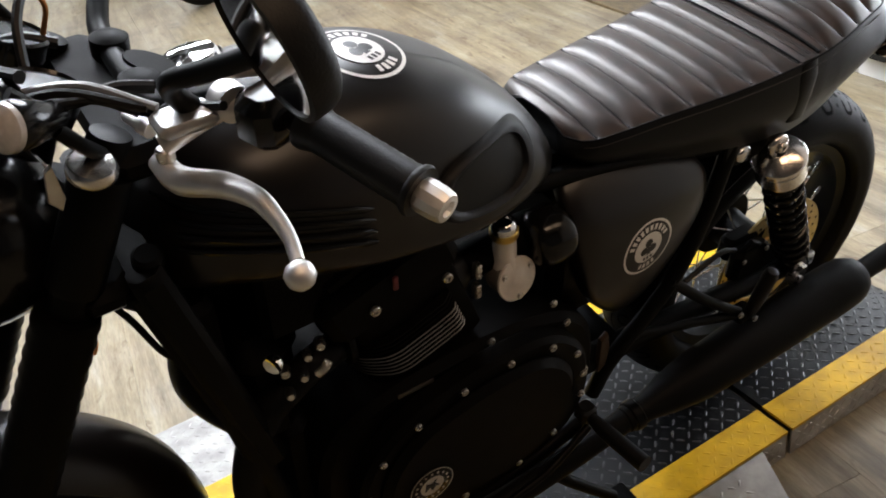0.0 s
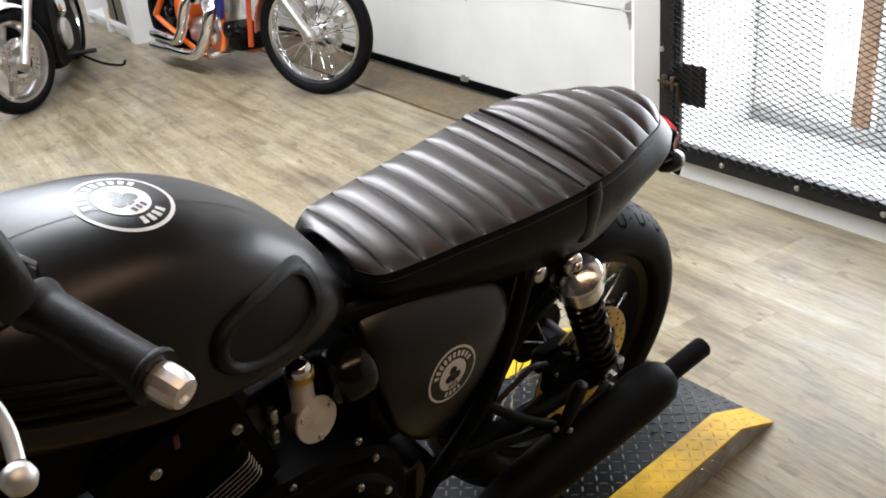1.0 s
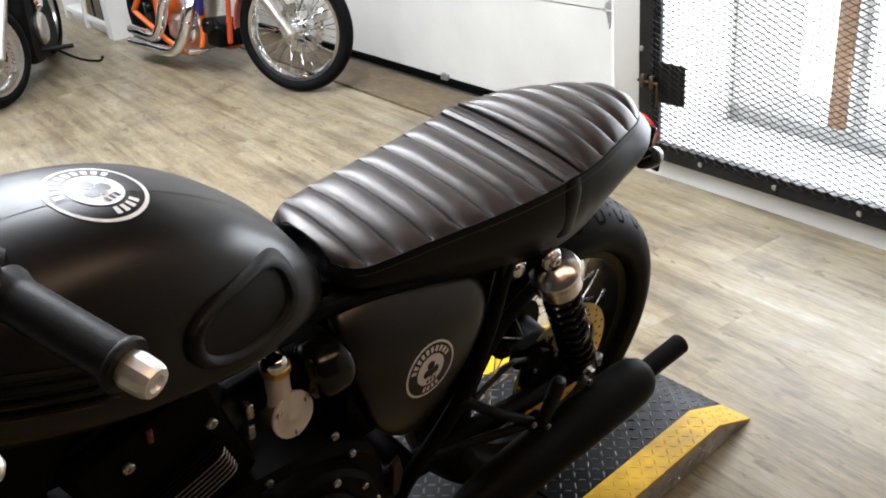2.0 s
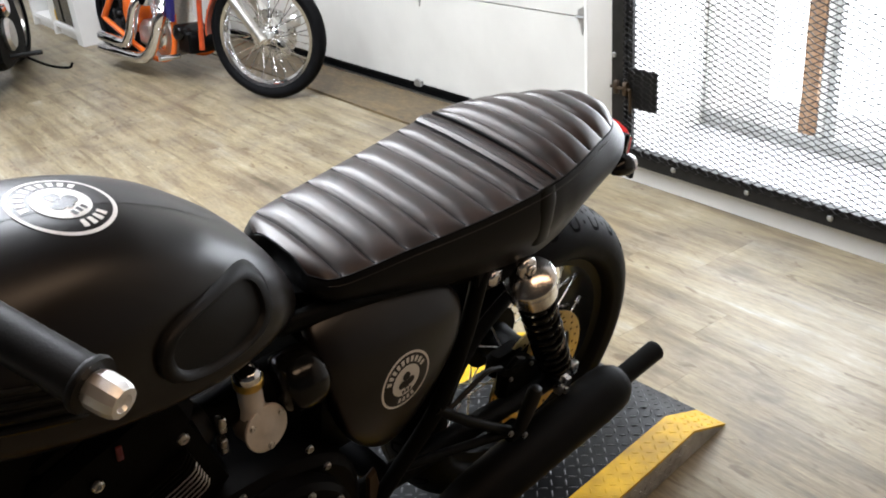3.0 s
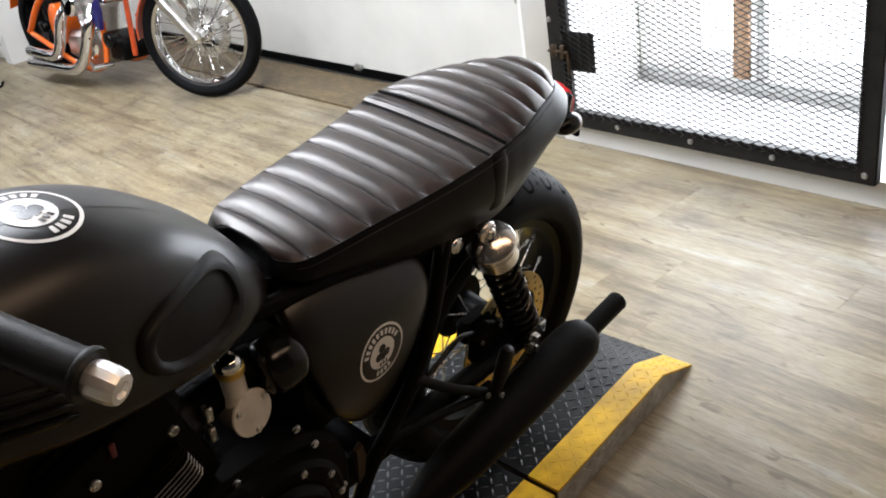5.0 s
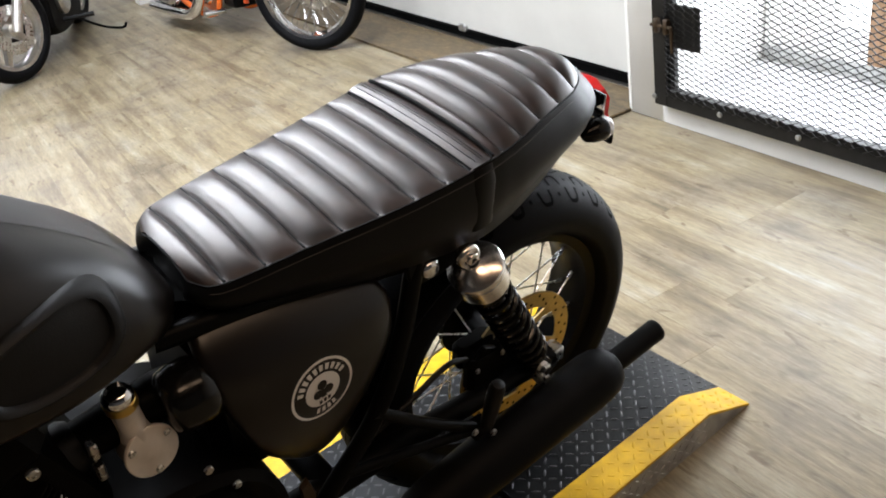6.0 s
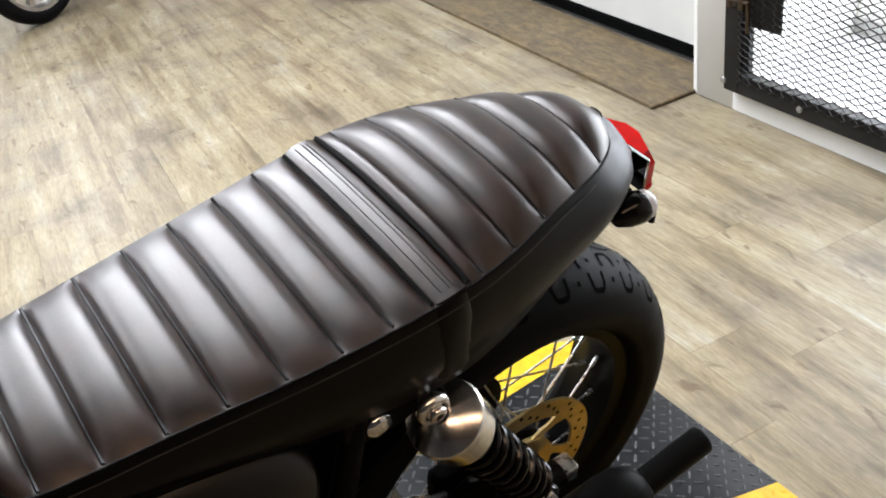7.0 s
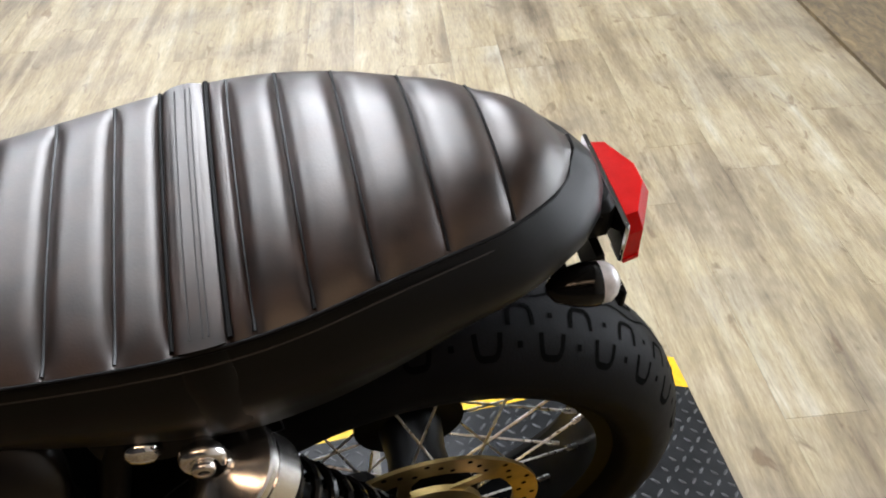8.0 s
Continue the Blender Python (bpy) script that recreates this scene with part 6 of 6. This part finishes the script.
    part("front_cover", Shape().prism([(0.95, 0.38), (1.00, 0.36), (1.03, 0.47), (1.02, 0.54), (0.98, 0.52)], -0.16, -0.13, 0.006, XZ), BLUE, c, "navy side panel")
    for k, (p, r) in enumerate((([(0.60, -0.10, 0.50), (0.56, -0.17, 0.42), (0.50, -0.20, 0.25), (0.42, -0.21, 0.18), (0.25, -0.21, 0.182), (0.06, -0.21, 0.195)], 0.034), ([(0.88, -0.10, 0.48), (0.90, -0.17, 0.38), (0.80, -0.20, 0.20), (0.66, -0.21, 0.115), (0.40, -0.21, 0.105), (0.04, -0.21, 0.115)], 0.036))):
        part("exhaust_pipe", Shape().tube(p, r, 16, 6), CHROME, c, "wide chrome exhaust pipe")
    part("belt_guard", Shape().tube([(0.45, 0.15, 0.22), (0.0, 0.15, 0.30)], 0.02, 8, 1), GLOSS, c)
    # forward end, turned to one side
    f = pose(1.821, 0, 0, 0, 0, 29)
    fx = lambda x, z: f @ axis((x, 0, z), (0, 1, 0), (0, 0, 1))
    small_wheel("front_wheel", c, fx(0, 0.345), 0.345, 0.085, 0.272, 40, CHROME, "tall spoked front wheel")
    for y in (-0.10, 0.10):
        lg = part("fork_leg", Shape().tube([f @ Vector((0.02, y, 0.33)), f @ Vector((-0.14, y, 0.55))], 0.029, 16, 1), ALLOY, c, "polished fork leg")
        part("stanchion", Shape().tube([f @ Vector((-0.14, y, 0.55)), f @ Vector((-0.47, y, 1.02))], 0.021, 14, 1), CHROME, lg)
    rows = []
    for k in range(19):
        a = radians(80 + 100 * k / 18)
        rows.append([f @ Vector((0.372 * math.cos(a) * (1 - 0.05 * abs(v) ** 3), 0.062 * v, 0.345 + 0.372 * math.sin(a) * (1 - 0.05 * abs(v) ** 3))) for v in (-1, -0.85, -0.4, 0, 0.4, 0.85, 1)])
    cen = f @ Vector((0, 0, 0.345))
    inn = [[cen + (p - cen) * 0.98 for p in r] for r in rows]
    part("front_fender", Shape().grid([r + b[::-1] for r, b in zip(rows, inn)], wrap=True, caps=True), RUST, c, "dark orange front fender", 50)
    part("brake_caliper", Shape().box((0.11, 0.08, 0.42), (0.10, 0.05, 0.07), 0.015, f), ALLOY, c)
    part("front_disc", Shape().lathe([(0.14, -0.002), (0.14, 0.002), (0.09, 0.002), (0.09, -0.002)], 32, f @ axis((0, 0.065, 0.345), (0, 1, 0)), closed=True), STEEL, c, "steel brake disc")
    part("forward_peg", Shape().tube([(1.02, -0.14, 0.16), (1.04, -0.28, 0.165)], 0.016, 12, 1), CHROME, c)


chopper()


def cruiser():
    c = thing("cruiser", "black motorcycle with silver cast wheels and white mudguard", "motorcycle", pose(-0.255, 4.64, 0, 0, 0, 66))
    ax = lambda x, z: axis((x, 0, z), (0, 1, 0), (0, 0, 1))
    f = pose(0, 0, 0, 0, 0, -30)
    small_wheel("front_wheel", c, f @ ax(0, 0.305), 0.305, 0.12, 0.225, 5, ALLOY, "silver cast front wheel")
    rows = []
    for k in range(15):
        a = radians(62 + 100 * k / 14)
        rows.append([f @ Vector((-0.335 * math.cos(a) * -1 * (1 - 0.06 * abs(v) ** 3), 0.075 * v, 0.305 + 0.335 * math.sin(a) * (1 - 0.06 * abs(v) ** 3))) for v in (-1, -0.85, -0.4, 0, 0.4, 0.85, 1)])
    cen = f @ Vector((0, 0, 0.305))
    inn = [[cen + (p - cen) * 0.98 for p in r] for r in rows]
    part("front_mudguard", Shape().grid([r + b[::-1] for r, b in zip(rows, inn)], wrap=True, caps=True), WHITE, c, "white front mudguard", 50)
    for y in (-0.095, 0.095):
        part("fork_leg", Shape().tube([f @ Vector((0.0, y, 0.29)), f @ Vector((0.12, y, 0.55)), f @ Vector((0.32, y, 1.0))], [0.03, 0.027, 0.021], 14, 2), ALLOY, c, "silver fork leg")
    part("front_disc", Shape().lathe([(0.14, -0.002), (0.14, 0.002), (0.085, 0.002), (0.085, -0.002)], 32, f @ axis((0, -0.07, 0.305), (0, 1, 0)), closed=True), STEEL, c)
    small_wheel("rear_wheel", c, ax(1.45, 0.30), 0.30, 0.15, 0.21, 5, ALLOY, "silver cast rear wheel")
    e = part("engine", Shape().prism(smooth_ring([(0.40, 0.15), (0.37, 0.34), (0.44, 0.56), (0.68, 0.64), (0.98, 0.54), (1.08, 0.30), (0.98, 0.14)], 3), -0.17, 0.17, 0.02, XZ), CASE, c, "dark engine with a bright side cover")
    part("engine_cover", Shape().lathe([(0.10, 0), (0.105, 0.03), (0.085, 0.05), (0.02, 0.055)], 28, axis((0.62, -0.16, 0.33), (0, -1, 0))), ALLOY, e, "bright round side cover")
    part("air_cover", Shape().lathe([(0.07, 0), (0.075, 0.03), (0.05, 0.05), (0.02, 0.05)], 24, axis((0.66, -0.16, 0.50), (0, -1, 0.1))), CHROME, e)
    part("frame", Shape().tube([(0.28, 0, 0.92), (0.36, -0.08, 0.5), (0.42, -0.11, 0.2), (0.55, -0.12, 0.15), (1.0, -0.11, 0.18), (1.3, -0.10, 0.5)], 0.014, 10).tube([(0.28, 0, 0.92), (0.36, 0.08, 0.5), (0.42, 0.13, 0.2), (0.55, 0.14, 0.15), (1.0, 0.13, 0.18), (1.3, 0.12, 0.5)], 0.018, 10), BLACK, c)
    part("footrest", Shape().tube([(0.56, -0.14, 0.20), (0.57, -0.36, 0.205)], 0.015, 12, 1), GRIP, c, "black footrest")
    part("side_stand", Shape().tube([(0.84, -0.14, 0.17), (0.90, -0.30, 0.05), (0.93, -0.42, 0.012), (0.97, -0.44, 0.03)], 0.009, 10, 3), BLACK, c, "black side stand")
    part("exhaust_pipe", Shape().tube([(0.45, 0.1, 0.45), (0.36, 0.15, 0.3), (0.5, 0.18, 0.17), (1.0, 0.19, 0.2), (1.7, 0.2, 0.28)], 0.035, 12), CHROME, c)
    part("fuel_tank", Shape().grid([[(x, w * math.cos(a), z + h * math.sin(a)) for a in [6.283185 * i / 20 for i in range(20)]] for x, w, z, h in ((0.32, 0.05, 0.86, 0.04), (0.42, 0.13, 0.86, 0.10), (0.62, 0.15, 0.84, 0.11), (0.82, 0.09, 0.78, 0.07), (0.9, 0.03, 0.76, 0.03))], wrap=True, caps=True), ORANGE, c, "orange fuel tank", 60)
    part("seat", Shape().grid([[(x, w * math.cos(a), z + h * math.sin(a)) for a in [6.283185 * i / 16 for i in range(16)]] for x, w, z, h in ((0.85, 0.06, 0.74, 0.03), (1.0, 0.14, 0.70, 0.05), (1.2, 0.15, 0.71, 0.05), (1.45, 0.10, 0.76, 0.04), (1.55, 0.04, 0.77, 0.02))], wrap=True, caps=True), GLOSS, c, "black seat", 60)
    part("handlebar", Shape().tube([(0.40, -0.40, 0.98), (0.34, -0.25, 1.02), (0.26, 0, 1.0), (0.34, 0.25, 1.02), (0.40, 0.40, 0.98)], 0.013, 10), GLOSS, c)


cruiser()


def third_bike():
    c = thing("motorcycle", "dark motorcycle standing behind, its front wheel in view", "motorcycle", pose(-0.86, 5.85, 0, 0, 0, 70))
    ax = axis((0, 0, 0.31), (0, 1, 0), (0, 0, 1))
    small_wheel("front_wheel", c, pose(0, 0, 0, 0, 0, -16) @ ax, 0.31, 0.12, 0.225, 5, ALLOY, "silver cast front wheel")
    for y in (-0.10, 0.10):
        part("fork_leg", Shape().tube([(0, y, 0.31), (0.30, y, 0.95)], 0.027, 12, 1), ALLOY, c)
    part("engine", Shape().box((0.72, 0, 0.36), (0.45, 0.30, 0.36), 0.06), CASE, c, "dark engine")
    small_wheel("rear_wheel", c, axis((1.48, 0, 0.31), (0, 1, 0), (0, 0, 1)), 0.31, 0.15, 0.22, 5, ALLOY, "silver cast rear wheel")
    part("body", Shape().grid([[(x, w * math.cos(a), z + h * math.sin(a)) for a in [6.283185 * i / 16 for i in range(16)]] for x, w, z, h in ((0.25, 0.05, 0.88, 0.04), (0.5, 0.14, 0.86, 0.10), (0.8, 0.13, 0.78, 0.09), (1.2, 0.13, 0.74, 0.06), (1.65, 0.06, 0.78, 0.03))], wrap=True, caps=True), GLOSS, c, "black tank and seat", 60)
    part("frame", Shape().tube([(0.3, 0, 0.9), (0.45, -0.1, 0.3), (0.9, -0.12, 0.2), (1.48, -0.1, 0.31)], 0.02, 10), BLACK, c)


third_bike()


def shelf():
    x0, x1, y0, y1, h = 0.80, 1.22, 5.98, 7.45, 1.25
    s = thing("shelf_unit", "white open cubby shelf holding dark boxes and clothing", "shelf", pose(0, 0, 0))
    for y in (y0 + 0.07, (y0 + y1) / 2 + 0.05, y1 - 0.02):
        part("upright", Shape().box(((x0 + x1) / 2, y, h / 2), (x1 - x0, 0.14 if y < 6.2 else 0.035, h), 0.003), WHITE, s)
    for z in (0.09, 0.50, 0.88, h - 0.02):
        part("shelf_board", Shape().box(((x0 + x1) / 2 + 0.004, (y0 + y1) / 2, z), (x1 - x0 - 0.012, y1 - y0 - 0.01, 0.04), 0.002), WHITE, s)
    part("plinth", Shape().box(((x0 + x1) / 2 + 0.02, (y0 + y1) / 2, 0.035), (x1 - x0 - 0.05, y1 - y0 - 0.02, 0.068)), WHITE, s)
    part("back_panel", Shape().box((x1 - 0.01, (y0 + y1) / 2, h / 2), (0.012, y1 - y0 - 0.02, h - 0.02)), WHITE, s)
    stuff = ((0.99, 6.31, 0.11, 0.34, 0.26, 0.27, GLOSS, "black storage box"), (0.99, 6.58, 0.11, 0.34, 0.19, 0.31, GLOSS, "black storage box"), (0.90, 6.70, 0.11, 0.16, 0.03, 0.10, YELLOW, "yellow packet"),
             (1.02, 6.90, 0.11, 0.28, 0.20, 0.18, GLOSS, "black storage box"), (0.98, 6.36, 0.52, 0.34, 0.22, 0.16, BLUE, "navy packet"), (0.98, 6.58, 0.52, 0.34, 0.17, 0.24, SHADE, "dark folded clothing"), (1.0, 6.95, 0.52, 0.26, 0.22, 0.20, GLOSS, "black storage box"))
    for x, y, z, a, b, c, m, lab in stuff:
        whole("box", Shape().box((x, y, z + c / 2), (a, b, c), 0.012), m, lab + " on a white shelf", "box")


shelf()
whole("box", Shape().box((0.52, 6.95, 0.035), (0.16, 0.20, 0.07), 0.006, None), BLUE, "small blue and white box on the floor", "box")


# ---- floor planks, last ----
def planks():
    w, l, gap = 0.152, 0.914, 0.0004
    y0, y1 = -4.05, 10.05
    one = Shape().box((0, 0, -0.002), (w - gap, l - gap, 0.004), 0.0003).mesh("plank", FLOOR)
    rng = random.Random(4)
    rest = Shape()
    x = -6.05
    while x < 1.52:
        wide = min(w, 1.52 - x)
        y = y0 - rng.random() * l
        while y < y1:
            a, b = max(y, y0), min(y + l, y1)
            if -2.3 < x < 1.36 and -1.6 < y < 7.2:
                again("plank", one, pose(x + w / 2, y + l / 2, 0.0), ground)
            elif b - a > 0.01 and wide > 0.01:
                rest.box((x + wide / 2, (a + b) / 2, -0.002), (wide - gap, b - a - gap, 0.004))
            y += l
        x += w
    # the strip that runs on under the garage door
    rest.box(((1.52 + XD) / 2, 3.4, -0.002), (XD - 1.52, 3.8, 0.004))
    tagged(part("plank_field", rest, FLOOR, ground), kind="stuff")


planks()
